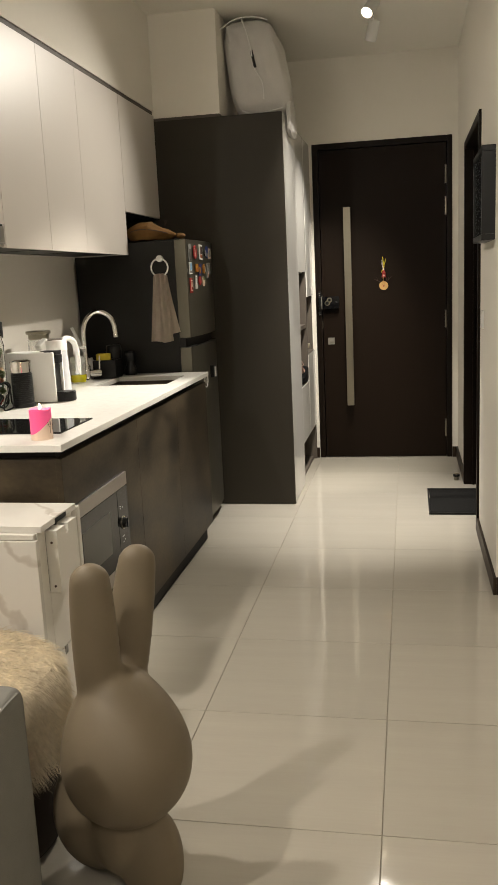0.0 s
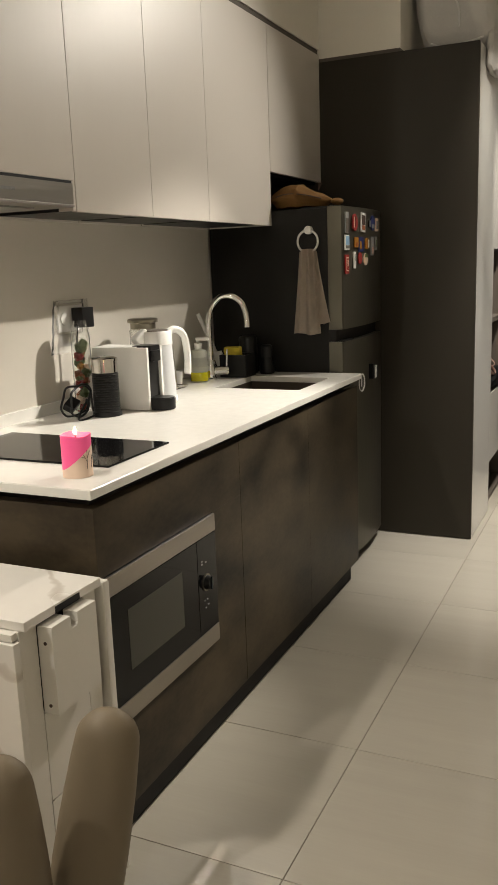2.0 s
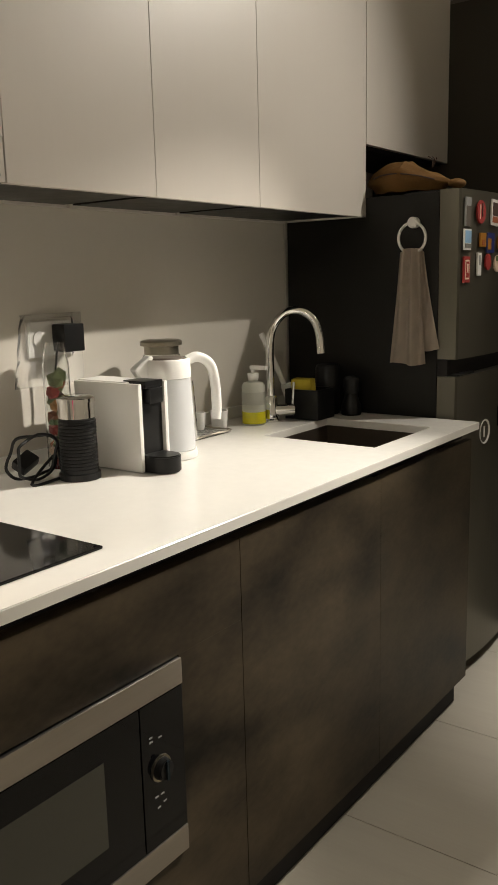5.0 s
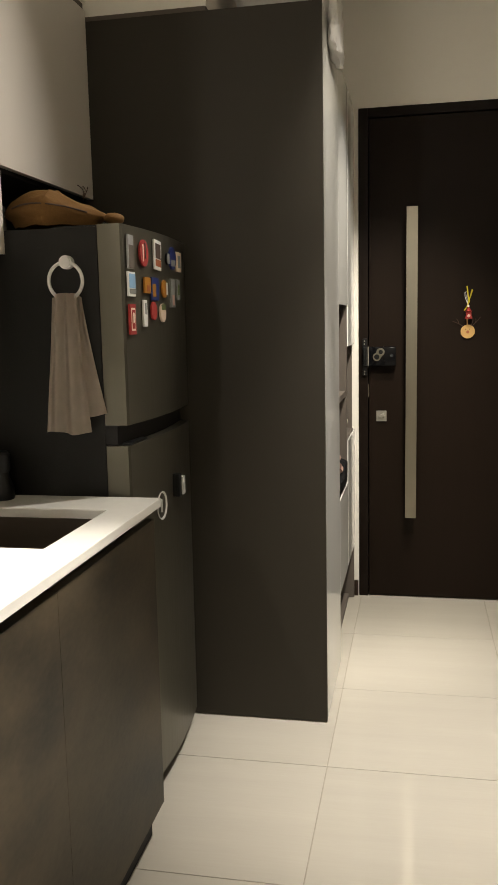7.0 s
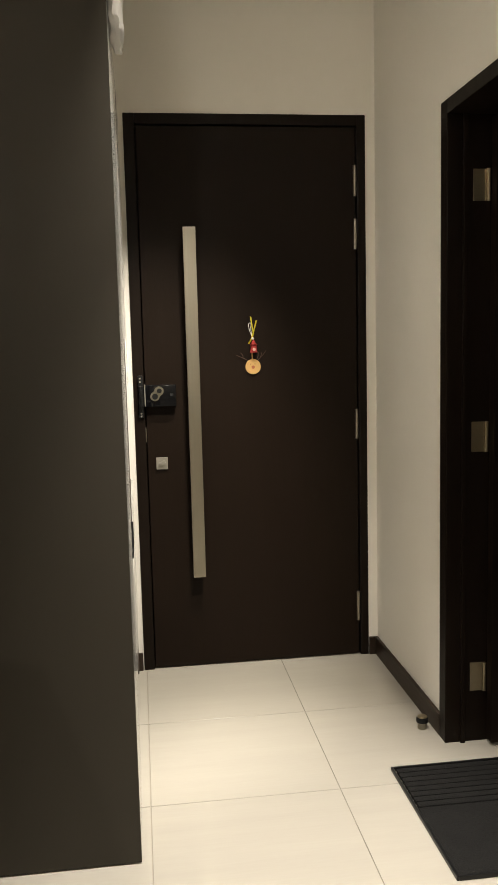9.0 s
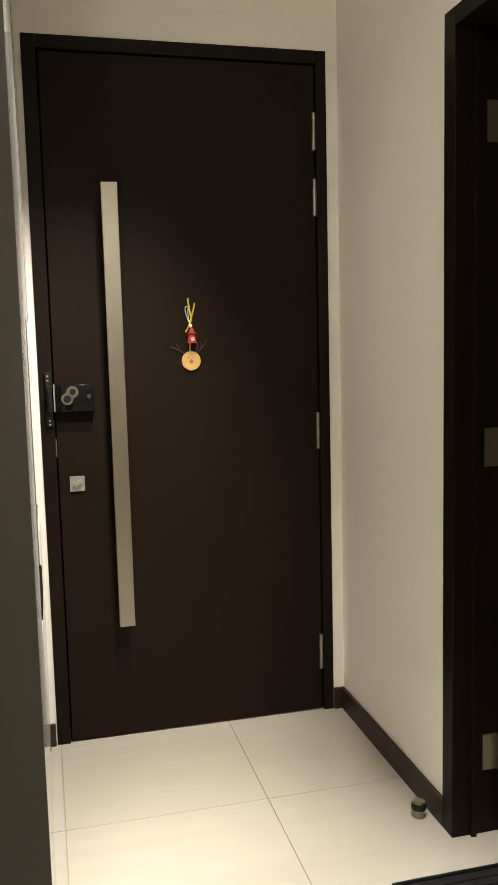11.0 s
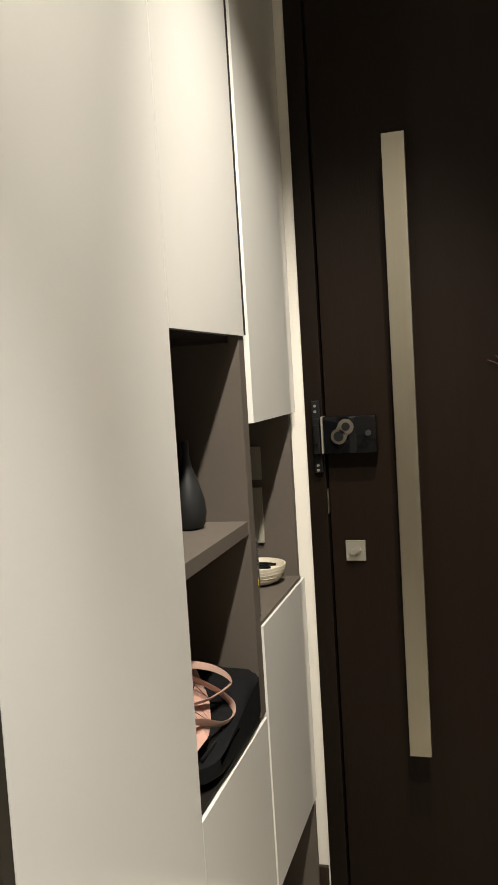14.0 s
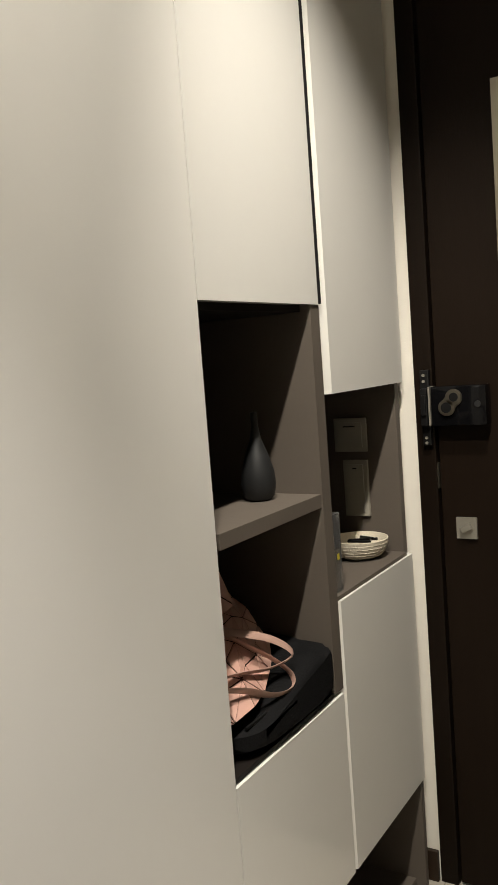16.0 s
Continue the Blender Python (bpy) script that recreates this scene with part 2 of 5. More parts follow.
def cyl(r, h, at=(0, 0, 0), seg=32, r2=None, axis="z", bev=0.0):
    """A capped cylinder that starts at the point `at` and runs along the axis."""
    bm = bmesh.new()
    bmesh.ops.create_cone(bm, cap_ends=True, segments=seg, radius1=r, radius2=r if r2 is None else r2, depth=h)
    if bev:
        rim = [e for e in bm.edges if abs(e.verts[0].co.z - e.verts[1].co.z) < 1e-6]
        bmesh.ops.bevel(bm, geom=rim, offset=bev, segments=2, affect="EDGES")
    bmesh.ops.translate(bm, vec=(0, 0, h / 2), verts=bm.verts)
    if axis == "x":
        moved(bm, pose(0, 0, 0, 0, 90, 0))
    elif axis == "y":
        moved(bm, pose(0, 0, 0, -90, 0, 0))
    return moved(bm, Matrix.Translation(at))


def lathe(profile, at, seg=40):
    """A turned shape from (radius, height) pairs."""
    bm = bmesh.new()
    rings = []
    for r, z in profile:
        rings.append([bm.verts.new((at[0] + r * math.cos(2 * math.pi * k / seg), at[1] + r * math.sin(2 * math.pi * k / seg), at[2] + z)) for k in range(seg)])
    for a, b in zip(rings, rings[1:]):
        for k in range(seg):
            bm.faces.new((a[k], a[(k + 1) % seg], b[(k + 1) % seg], b[k]))
    for ring, flip in ((rings[0], True), (rings[-1], False)):
        if Vector(ring[0].co - ring[seg // 2].co).length > 1e-4:
            bm.faces.new(list(reversed(ring)) if flip else ring)
    bmesh.ops.remove_doubles(bm, verts=bm.verts, dist=1e-5)
    return bm


def tube(points, r, seg=10, closed=False, flat=1.0):
    """A pipe along smoothed points; flat < 1 makes it a strap."""
    pts = [Vector(p) for p in points]
    fine = []
    n = len(pts)
    for i in range(n if closed else n - 1):
        p0, p1 = pts[(i - 1) % n] if closed or i else pts[0], pts[i]
        p2 = pts[(i + 1) % n]
        p3 = pts[(i + 2) % n] if closed or i + 2 < n else pts[-1]
        for s in range(6):
            u = s / 6
            fine.append(0.5 * ((2 * p1) + (p2 - p0) * u + (2 * p0 - 5 * p1 + 4 * p2 - p3) * u * u + (3 * p1 - p0 - 3 * p2 + p3) * u ** 3))
    if not closed:
        fine.append(pts[-1])
    bm = bmesh.new()
    rings = []
    side = None
    m = len(fine)
    for i, p in enumerate(fine):
        d = (fine[(i + 1) % m] - fine[i - 1]) if closed else (fine[min(i + 1, m - 1)] - fine[max(i - 1, 0)])
        d.normalize()
        if side is None:
            side = d.orthogonal().normalized()
        side = (side - d * side.dot(d)).normalized()
        up = d.cross(side)
        rings.append([bm.verts.new(p + r * (math.cos(2 * math.pi * k / seg) * side + flat * math.sin(2 * math.pi * k / seg) * up)) for k in range(seg)])
    for i in range(m if closed else m - 1):
        a, b = rings[i], rings[(i + 1) % m]
        for k in range(seg):
            bm.faces.new((a[k], a[(k + 1) % seg], b[(k + 1) % seg], b[k]))
    if not closed:
        bm.faces.new(list(reversed(rings[0])))
        bm.faces.new(rings[-1])
    bmesh.ops.recalc_face_normals(bm, faces=bm.faces)
    return bm


def slab_hole(x0, x1, y0, y1, z0, z1, hx0, hx1, hy0, hy1, bev=0.0):
    bm = bmesh.new()
    xs, ys = (x0, hx0, hx1, x1), (y0, hy0, hy1, y1)
    v = [[bm.verts.new((x, y, z1)) for y in ys] for x in xs]
    for i in range(3):
        for j in range(3):
            if (i, j) != (1, 1):
                bm.faces.new((v[i][j], v[i + 1][j], v[i + 1][j + 1], v[i][j + 1]))
    r = bmesh.ops.extrude_face_region(bm, geom=list(bm.faces))
    bmesh.ops.translate(bm, vec=(0, 0, z0 - z1), verts=[e for e in r["geom"] if isinstance(e, bmesh.types.BMVert)])
    bmesh.ops.recalc_face_normals(bm, faces=bm.faces)
    if bev:
        sharp = [e for e in bm.edges if len(e.link_faces) == 2 and e.calc_face_angle() > 1 and abs(e.verts[0].co.z - z1) < 1e-4 and abs(e.verts[1].co.z - z1) < 1e-4]
        bmesh.ops.bevel(bm, geom=sharp, offset=bev, segments=3, affect="EDGES")
    return bm


def mesh_ob(name, bm, material, smooth=False):
    me = bpy.data.meshes.new(name)
    bm.to_mesh(me)
    bm.free()
    me.materials.append(material)
    if smooth:
        me.polygons.foreach_set("use_smooth", [True] * len(me.polygons))
        me.set_sharp_from_angle(angle=radians(40))
    return new(name, me)


def solo(name, bm, material, label, category, smooth=False, group="", kind=""):
    return tagged(mesh_ob(name, bm, material, smooth), label, category, group, kind)


def struct(name, bm, material, label="", category="", smooth=False):
    return solo(name, bm, material, label, category, smooth, kind="structure")


def thing(name, at, label, category, group="", kind=""):
    ob = new(name)
    ob.empty_display_size = 0.05
    ob.location = at
    return tagged(ob, label, category, group, kind)


def part(name, bm, material, parent, label="", smooth=False, kind=""):
    ob = mesh_ob(name, bm, material, smooth)
    ob.parent = parent
    ob.matrix_parent_inverse = Matrix.Translation(-Vector(parent.location)) if parent.type == "EMPTY" else Matrix.Identity(4)
    return tagged(ob, label, kind=kind)


# ---- the shell ----
CEIL = 2.88
WX = -1.715      # kitchen wall face
RX = 0.40        # passage wall face
DY = 6.55        # entrance wall face
struct("floor_slab", box(-2.0, 2.7, -2.7, 6.9, -0.16, -0.004), M_GROUT, "grey cement grout bed under the polished tiles", "floor")
struct("ceiling", box(-2.0, 2.7, -2.7, 6.9, CEIL, CEIL + 0.12), M_CEIL, "plain off-white painted ceiling", "ceiling")
struct("wall_kitchen", box(WX - 0.15, WX, -2.5, 6.75, 0, CEIL), M_WALL, "off-white painted wall behind the kitchen", "wall")
struct("wall_rear", box(-1.865, 2.5, -2.65, -2.5, 0, CEIL), M_WALL, "off-white painted rear wall", "wall")
struct("wall_living", box(2.35, 2.5, -2.5, 6.75, 0, CEIL), M_WALL, "off-white painted living room wall", "wall")
struct("wall_entrance_left", box(WX, -0.632, DY, DY + 0.2, 0, CEIL), M_WALL, "off-white painted wall beside the entrance door", "wall")
struct("wall_entrance_right", box(0.358, 2.35, DY, DY + 0.2, 0, CEIL), M_WALL, "off-white painted wall beside the entrance door", "wall")
struct("wall_entrance_top", box(-0.632, 0.358, DY, DY + 0.2, 2.306, CEIL), M_WALL, "off-white painted wall above the entrance door", "wall")
OY0, OY1, OZ = 4.66, 5.735, 2.12
struct("wall_passage_far", box(RX, RX + 0.14, OY1, DY, 0, CEIL), M_WALL, "off-white painted passage wall", "wall")
struct("wall_passage_near", box(RX, RX + 0.14, 3.76, OY0, 0, CEIL), M_WALL, "off-white painted passage wall with an outer corner", "wall")
struct("wall_passage_top", box(RX, RX + 0.14, OY0, OY1, OZ, CEIL), M_WALL, "off-white painted wall above the side door", "wall")
struct("wall_corner", box(RX + 0.14, 2.35, 3.76, 3.90, 0, CEIL), M_WALL, "off-white painted wall of the living room", "wall")
# boxed-in soffits over the cupboards
struct("soffit_kitchen", box(WX, -1.405, 2.552, 5.20, 2.358, CEIL), M_WALL, "off-white boxed soffit above the wall cupboards", "soffit")
struct("soffit_tall", box(WX, -1.01, 5.20, DY, 2.318, CEIL), M_WALL, "off-white boxed soffit above the tall cupboard", "soffit")
struct("soffit_bead", box(WX, -1.012, 5.1985, DY, 2.3005, 2.318), M_NICHE, "thin grey bead under the soffit", "trim")
# skirting boards
for nm, b in (("baseboard_far", (RX - 0.013, RX, OY1 + 0.012, DY, 0, 0.078)), ("baseboard_near", (RX - 0.013, RX, 3.747, OY0 - 0.012, 0, 0.078)),
              ("baseboard_corner", (RX, 2.35, 3.747, 3.76, 0, 0.078)), ("baseboard_left", (-0.70, -0.636, DY - 0.013, DY, 0, 0.078)),
              ("baseboard_right", (0.360, RX - 0.013, DY - 0.013, DY, 0, 0.078))):
    struct(nm, box(*b, bev=0.003), M_SKIRT, "dark brown veneered skirting board along the wall", "skirting board")

# ---- entrance door ----
d = thing("door_1", (-0.137, DY, 0), "closed dark brown veneered entrance door with a long steel pull", "door", kind="structure")
fr = bmesh.new()
box(-0.632, -0.588, DY - 0.006, DY + 0.10, 0, 2.306, 0.003, bm=fr)
box(0.322, 0.358, DY - 0.006, DY + 0.10, 0, 2.306, 0.003, bm=fr)
box(-0.588, 0.322, DY - 0.006, DY + 0.10, 2.264, 2.306, 0.003, bm=fr)
part("door_frame", fr, M_FRAME, d, "dark brown door frame")
part("door_leaf", box(-0.583, 0.317, DY + 0.002, DY + 0.06, 0.006, 2.259, 0.003), M_DOOR, d)
part("door_backing", box(-0.60, 0.34, DY + 0.102, DY + 0.19, 0, 2.29), M_GAP, d)
h = part("pull_handle", box(-0.411, -0.360, 6.482, 6.497, 0.412, 1.853, 0.0015), M_STEEL, d, "long flat brushed steel pull bar")
for z in (0.60, 1.66):
    part("standoff", cyl(0.011, DY + 0.002 - 6.497, (-0.386, 6.497, z), 16, axis="y"), M_STEEL, h)
for z0, z1 in ((1.981, 2.106), (1.764, 1.889), (0.966, 1.093), (0.159, 0.290)):
    hg = cyl(0.0075, z1 - z0, (0.3125, DY - 0.004, z0), 14)
    for k in range(1, 4):
        absorb(hg, cyl(0.0085, 0.002, (0.3125, DY - 0.004, z0 + k * (z1 - z0) / 4), 14))
    part("hinge", hg, M_STEEL, d, "steel hinge knuckle", True)
lock = part("rim_lock", box(-0.583, -0.457, DY - 0.040, DY + 0.002, 1.134, 1.224, 0.006), M_GLASSBLACK, d, "black digital rim lock", True)
part("lock_end_plate", box(-0.588, -0.5835, DY - 0.043, DY, 1.136, 1.224, 0.001), M_NICKEL, lock)
kb = cyl(0.019, 0.008, (-0.545, DY - 0.048, 1.176), 24, axis="y", bev=0.002)
absorb(kb, cyl(0.019, 0.008, (-0.528, DY - 0.048, 1.198), 24, axis="y", bev=0.002))
absorb(kb, moved(box(-0.016, 0.016, -0.003, 0.003, -0.014, 0.014), pose(-0.5365, DY - 0.0435, 1.187, 0, 38, 0)))
part("thumb_turn", kb, M_STEEL, lock, "bright chrome thumb turn", True)
part("thumb_hole", cyl(0.012, 0.003, (-0.545, DY - 0.0495, 1.176), 18, axis="y"), M_BLACK, lock)
part("thumb_hole", cyl(0.010, 0.003, (-0.527, DY - 0.0495, 1.199), 18, axis="y"), M_BLACK, lock)
part("lock_dial", cyl(0.007, 0.004, (-0.476, DY - 0.043, 1.182), 18, axis="y"), M_VASE, lock)
st = part("strike_plate", box(-0.613, -0.592, DY - 0.020, DY - 0.006, 1.088, 1.262, 0.003), M_BLACK, d, "black strike plate on the frame")
part("strike_box", box(-0.608, -0.592, DY - 0.040, DY - 0.020, 1.135, 1.220, 0.003), M_BLACK, st)
for x, z in ((-0.604, 1.250), (-0.604, 1.236), (-0.603, 1.106), (-0.603, 1.094)):
    part("screw", cyl(0.0035, 0.003, (x, DY - 0.0225, z), 12, axis="y"), M_NICKEL, st)
part("latch_bar", box(-0.604, -0.594, DY - 0.046, DY - 0.040, 1.160, 1.205, 0.001), M_BLACK, st)
dl = part("deadbolt_plate", box(-0.549, -0.501, DY - 0.006, DY + 0.002, 0.868, 0.918, 0.0015), M_NICKEL, d, "square brushed steel deadbolt plate")
part("deadbolt_turn", moved(box(-0.013, 0.013, -0.011, 0.0, -0.007, 0.007, 0.003), pose(-0.524, DY - 0.006, 0.895, 0, -25, 0)), M_NICKEL, dl, smooth=True)
part("edge_strip", box(-0.588, -0.5845, DY - 0.003, DY + 0.01, 0.985, 1.045), M_STEEL, d)

# door ornament
o = thing("door_ornament", (-0.13, DY, 1.29), "twig and wood slice ornament with red felt and yellow ribbon", "ornament")
part("wood_slice", cyl(0.032, 0.008, (-0.131, DY - 0.007, 1.286), 36, axis="y", bev=0.0015), M_DISC, o, "round pale wood slice")
part("slice_mark", cyl(0.007, 0.001, (-0.131, DY - 0.0078, 1.284), 18, axis="y"), M_RUST, o)
for dx in (-0.010, 0.008):
    part("eye_dot", cyl(0.002, 0.001, (-0.131 + dx, DY - 0.0078, 1.297), 10, axis="y"), M_TWIG, o)
for a, b in (((-0.148, 1.309), (-0.20, 1.335)), ((-0.172, 1.322), (-0.182, 1.345)), ((-0.115, 1.309), (-0.075, 1.352)), ((-0.100, 1.325), (-0.096, 1.345)), ((-0.118, 1.312), (-0.108, 1.345))):
    part("twig", tube([(a[0], DY - 0.004, a[1]), ((a[0] + b[0]) / 2 + 0.003, DY - 0.007, (a[1] + b[1]) / 2), (b[0], DY - 0.004, b[1])], 0.0014, 6), M_TWIG, o)
part("stem", tube([(-0.133, DY - 0.004, 1.315), (-0.134, DY - 0.005, 1.335), (-0.133, DY - 0.004, 1.350)], 0.003, 8), M_DISC, o)
part("felt_bell", lathe([(0.001, 0.052), (0.007, 0.046), (0.010, 0.036), (0.017, 0.034), (0.012, 0.028), (0.013, 0.012), (0.017, 0.0), (0.001, 0.0)], (-0.129, DY - 0.018, 1.345), 20), M_RED, o, "red felt bell", True)
part("felt_dot", cyl(0.007, 0.002, (-0.129, DY - 0.036, 1.358), 14, axis="y"), M_ROSE, o)
part("bead", lathe([(0.0005, 0.0), (0.005, 0.002), (0.006, 0.006), (0.004, 0.010), (0.0005, 0.012)], (-0.131, DY - 0.014, 1.397), 14), M_WHITE, o, smooth=True)
for pts in (((-0.137, 1.494), (-0.132, 1.455), (-0.126, 1.420)), ((-0.113, 1.478), (-0.122, 1.445), (-0.131, 1.415)), ((-0.148, 1.382), (-0.136, 1.400), (-0.126, 1.425))):
    part("ribbon", tube([(x, DY - 0.006, z) for x, z in pts], 0.0045, 6, flat=0.2), M_RIBBON, o, "yellow ribbon")
part("cord", tube([(-0.128, DY - 0.004, 1.40), (-0.142, DY - 0.004, 1.435), (-0.146, DY - 0.004, 1.462), (-0.136, DY - 0.004, 1.466), (-0.137, DY - 0.004, 1.440), (-0.130, DY - 0.004, 1.402)], 0.0012, 6), M_WHITE, o)

# ---- side door ----
d2 = thing("door_2", (RX, 5.2, 0), "open dark veneered side door in a dark frame", "door", kind="structure")
fb = bmesh.new()
box(RX - 0.012, RX + 0.155, OY1 - 0.045, OY1 + 0.012, 0, OZ + 0.012, 0.003, bm=fb)
box(RX - 0.012, RX + 0.155, OY0 - 0.012, OY0 + 0.045, 0, OZ + 0.012, 0.003, bm=fb)
box(RX - 0.012, RX + 0.155, OY0 + 0.045, OY1 - 0.045, OZ - 0.033, OZ + 0.012, 0.003, bm=fb)
part("side_door_frame", fb, M_FRAME, d2)
part("door_stop_strip", box(RX + 0.040, RX + 0.055, OY1 - 0.057, OY1 - 0.045, 0, OZ - 0.033, 0.002), M_FRAME, d2)
part("side_door_leaf", box(RX + 0.132, RX + 1.08, OY1 - 0.095, OY1 - 0.055, 0.012, 2.075, 0.002), M_FRAME, d2)
for z0 in (0.182, 1.008, 1.818):
    hb = box(RX + 0.075, RX + 0.118, OY1 - 0.0485, OY1 - 0.0445, z0, z0 + 0.100, 0.001)
    absorb(hb, cyl(0.0065, 0.100, (RX + 0.124, OY1 - 0.053, z0), 14))
    part("butt_hinge", hb, M_BRASS, d2, "steel butt hinge")

# ---- tall cupboard in the entrance ----
FX = -0.65
tc = thing("tall_cupboard", (-1.1, 5.85, 0), "floor-to-soffit charcoal and white gloss shoe cupboard with open niches", "cupboard")
Y0, Y1, Y2, Y3 = 5.186, 5.707, 6.122, 6.518
part("side_panel", box(WX + 0.002, FX, Y0, Y0 + 0.020, 0.004, 2.300, 0.001), M_TALL, tc, "charcoal side panel")
part("carcass_wardrobe", box(WX + 0.01, FX - 0.022, Y0 + 0.020, Y1 - 0.002, 0.01, 2.298), M_NICHE, tc)
part("tall_door", box(FX - 0.020, FX, Y0 + 0.021, Y1 - 0.0012, 0.006, 2.298, 0.0003), M_GLOSS, tc, "tall white gloss door")
part("carcass_top", box(WX + 0.01, FX - 0.022, Y1, Y3, 1.412, 2.298), M_NICHE, tc)
part("upper_door", box(FX - 0.020, FX, Y1 + 0.0008, Y2 - 0.0165, 1.408, 2.298, 0.0003), M_GLOSS, tc, "white gloss upper door")
# slightly proud black strip in place of the shade in the door gap
part("shadow_strip", box(FX - 0.020, FX + 0.0005, Y2 - 0.0163, Y2 - 0.0050, 1.41, 2.297), M_GAP, tc, "black strip for the shaded gap beside the slanted door edge")


def mitred_door(y0, y1, z0, z1, side, top):
    """A door whose left and top edges are cut back at a slant as finger pulls."""
    bm = bmesh.new()
    t = 0.020
    back = [(y0, z0), (y1, z0), (y1, z1), (y0, z1)]
    front = [(y0 + side, z0), (y1, z0), (y1, z1 - top), (y0 + side, z1 - top)]
    vb = [bm.verts.new((FX - t, y, z)) for y, z in back]
    vf = [bm.verts.new((FX, y, z)) for y, z in front]
    bm.faces.new(vf)
    bm.faces.new(list(reversed(vb)))
    for k in range(4):
        bm.faces.new((vb[k], vb[(k + 1) % 4], vf[(k + 1) % 4], vf[k]))
    bmesh.ops.recalc_face_normals(bm, faces=bm.faces)
    return bm


part("flap_door", mitred_door(Y2 - 0.004, Y3, 1.238, 2.298, 0.022, 0.0), M_GLOSS, tc, "white gloss upper door with a slanted edge")
part("low_door", mitred_door(Y1 + 0.001, Y2 - 0.016, 0.278, 0.655, 0.0, 0.003), M_GLOSS, tc, "white gloss low door")
part("low_door", mitred_door(Y2 - 0.014, Y3, 0.278, 0.836, 0.011, 0.003), M_GLOSS, tc, "white gloss low door")
# black backing that darkens the gap beside the flap door like shade
part("shadow_strip", box(FX - 0.030, FX - 0.021, Y2 - 0.014, Y2 + 0.004, 1.25, 2.297), M_GAP, tc)
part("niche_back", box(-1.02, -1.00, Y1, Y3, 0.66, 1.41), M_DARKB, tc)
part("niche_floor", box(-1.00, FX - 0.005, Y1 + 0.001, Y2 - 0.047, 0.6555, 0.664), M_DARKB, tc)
part("niche_floor", box(-1.00, FX - 0.005, Y2 - 0.009, Y3 - 0.0225, 0.8335, 0.842), M_NICHE, tc)
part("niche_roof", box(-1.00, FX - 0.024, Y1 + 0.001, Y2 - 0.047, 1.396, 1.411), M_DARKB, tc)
part("niche_divider", box(-1.00, FX - 0.003, Y2 - 0.046, Y2 - 0.010, 0.66, 1.408, 0.001), M_NICHE, tc)
part("niche_end", box(-1.00, FX - 0.012, Y3 - 0.022, Y3, 0.83, 1.238, 0.001), M_NICHE, tc)
part("niche_side", box(-1.00, FX - 0.022, Y1 - 0.001, Y1 + 0.016, 0.66, 1.408), M_NICHE, tc)
part("niche_shelf", box(-1.00, FX - 0.006, Y1 + 0.016, Y2 - 0.046, 1.027, 1.053, 0.001), M_NICHE, tc)
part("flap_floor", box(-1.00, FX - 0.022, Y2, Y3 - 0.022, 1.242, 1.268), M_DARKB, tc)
part("carcass_low", box(WX + 0.01, FX - 0.022, Y1, Y2, 0.278, 0.652), M_NICHE, tc)
part("carcass_low", box(WX + 0.01, FX - 0.022, Y2, Y3, 0.278, 0.832), M_NICHE, tc)
part("plinth_back", box(-1.05, -1.03, Y1, Y3, 0.01, 0.278), M_GAP, tc)
part("plinth_end", box(-1.03, FX - 0.004, Y3 - 0.018, Y3, 0.004, 0.278, 0.001), M_NICHE, tc)
part("plinth_floor", box(-1.03, FX - 0.03, Y1, Y3 - 0.018, 0.004, 0.022), M_NICHE, tc)
part("filler_strip", box(-0.90, -0.672, Y3 + 0.001, DY - 0.014, 0.08, 2.298), M_GLOSS, tc)

# things in the niches
SY = Y3 - 0.022
bk = thing("switch_panel", (-0.78, SY, 1.0), "two grey rocker switch plates on the niche end wall", "switch")
for x0, x1, z0, z1 in ((-0.818, -0.736, 1.080, 1.160), (-0.800, -0.738, 0.925, 1.060)):
    sp = part("switch_plate", box(x0, x1, SY - 0.009, SY, z0, z1, 0.002), M_PLATE, bk, "grey switch plate")
    part("rocker", box(x0 + 0.010, x1 - 0.010, SY - 0.0125, SY - 0.009, z0 + 0.012, z1 - 0.010, 0.001), M_PLATE, sp)
    part("slot", box(x0 + 0.026, x1 - 0.026, SY - 0.0135, SY - 0.0125, z1 - 0.021, z1 - 0.018), M_GAP, sp)
solo("vase", lathe([(0.001, 0.0), (0.021, 0.0), (0.029, 0.008), (0.033, 0.030), (0.031, 0.055), (0.022, 0.085), (0.011, 0.114), (0.0065, 0.140), (0.007, 0.165), (0.0045, 0.165), (0.004, 0.135), (0.001, 0.12)], (-0.748, 6.004, 1.0532)), M_VASE, "matt charcoal teardrop ceramic vase on the niche shelf", "vase", True)
BX, BY, BZ = -0.742, 6.424, 0.8425
bw = thing("rattan_bowl", (BX, BY, BZ), "shallow white woven bowl holding pens in the niche", "bowl")
part("bowl", lathe([(0.001, 0.0), (0.036, 0.0), (0.050, 0.007), (0.060, 0.018), (0.066, 0.033), (0.068, 0.045), (0.065, 0.046), (0.062, 0.040), (0.056, 0.022), (0.044, 0.011), (0.001, 0.007)], (BX, BY, BZ)), M_RATTAN, bw, smooth=True)
for r, z in ((0.0505, 0.008), (0.0565, 0.014), (0.0610, 0.021), (0.0640, 0.029), (0.0660, 0.037), (0.0665, 0.045)):
    part("weave_ring", tube([(BX + r * math.cos(a * math.pi / 14), BY + r * math.sin(a * math.pi / 14), BZ + z) for a in range(28)], 0.0011, 6, True), M_RATTAN, bw)
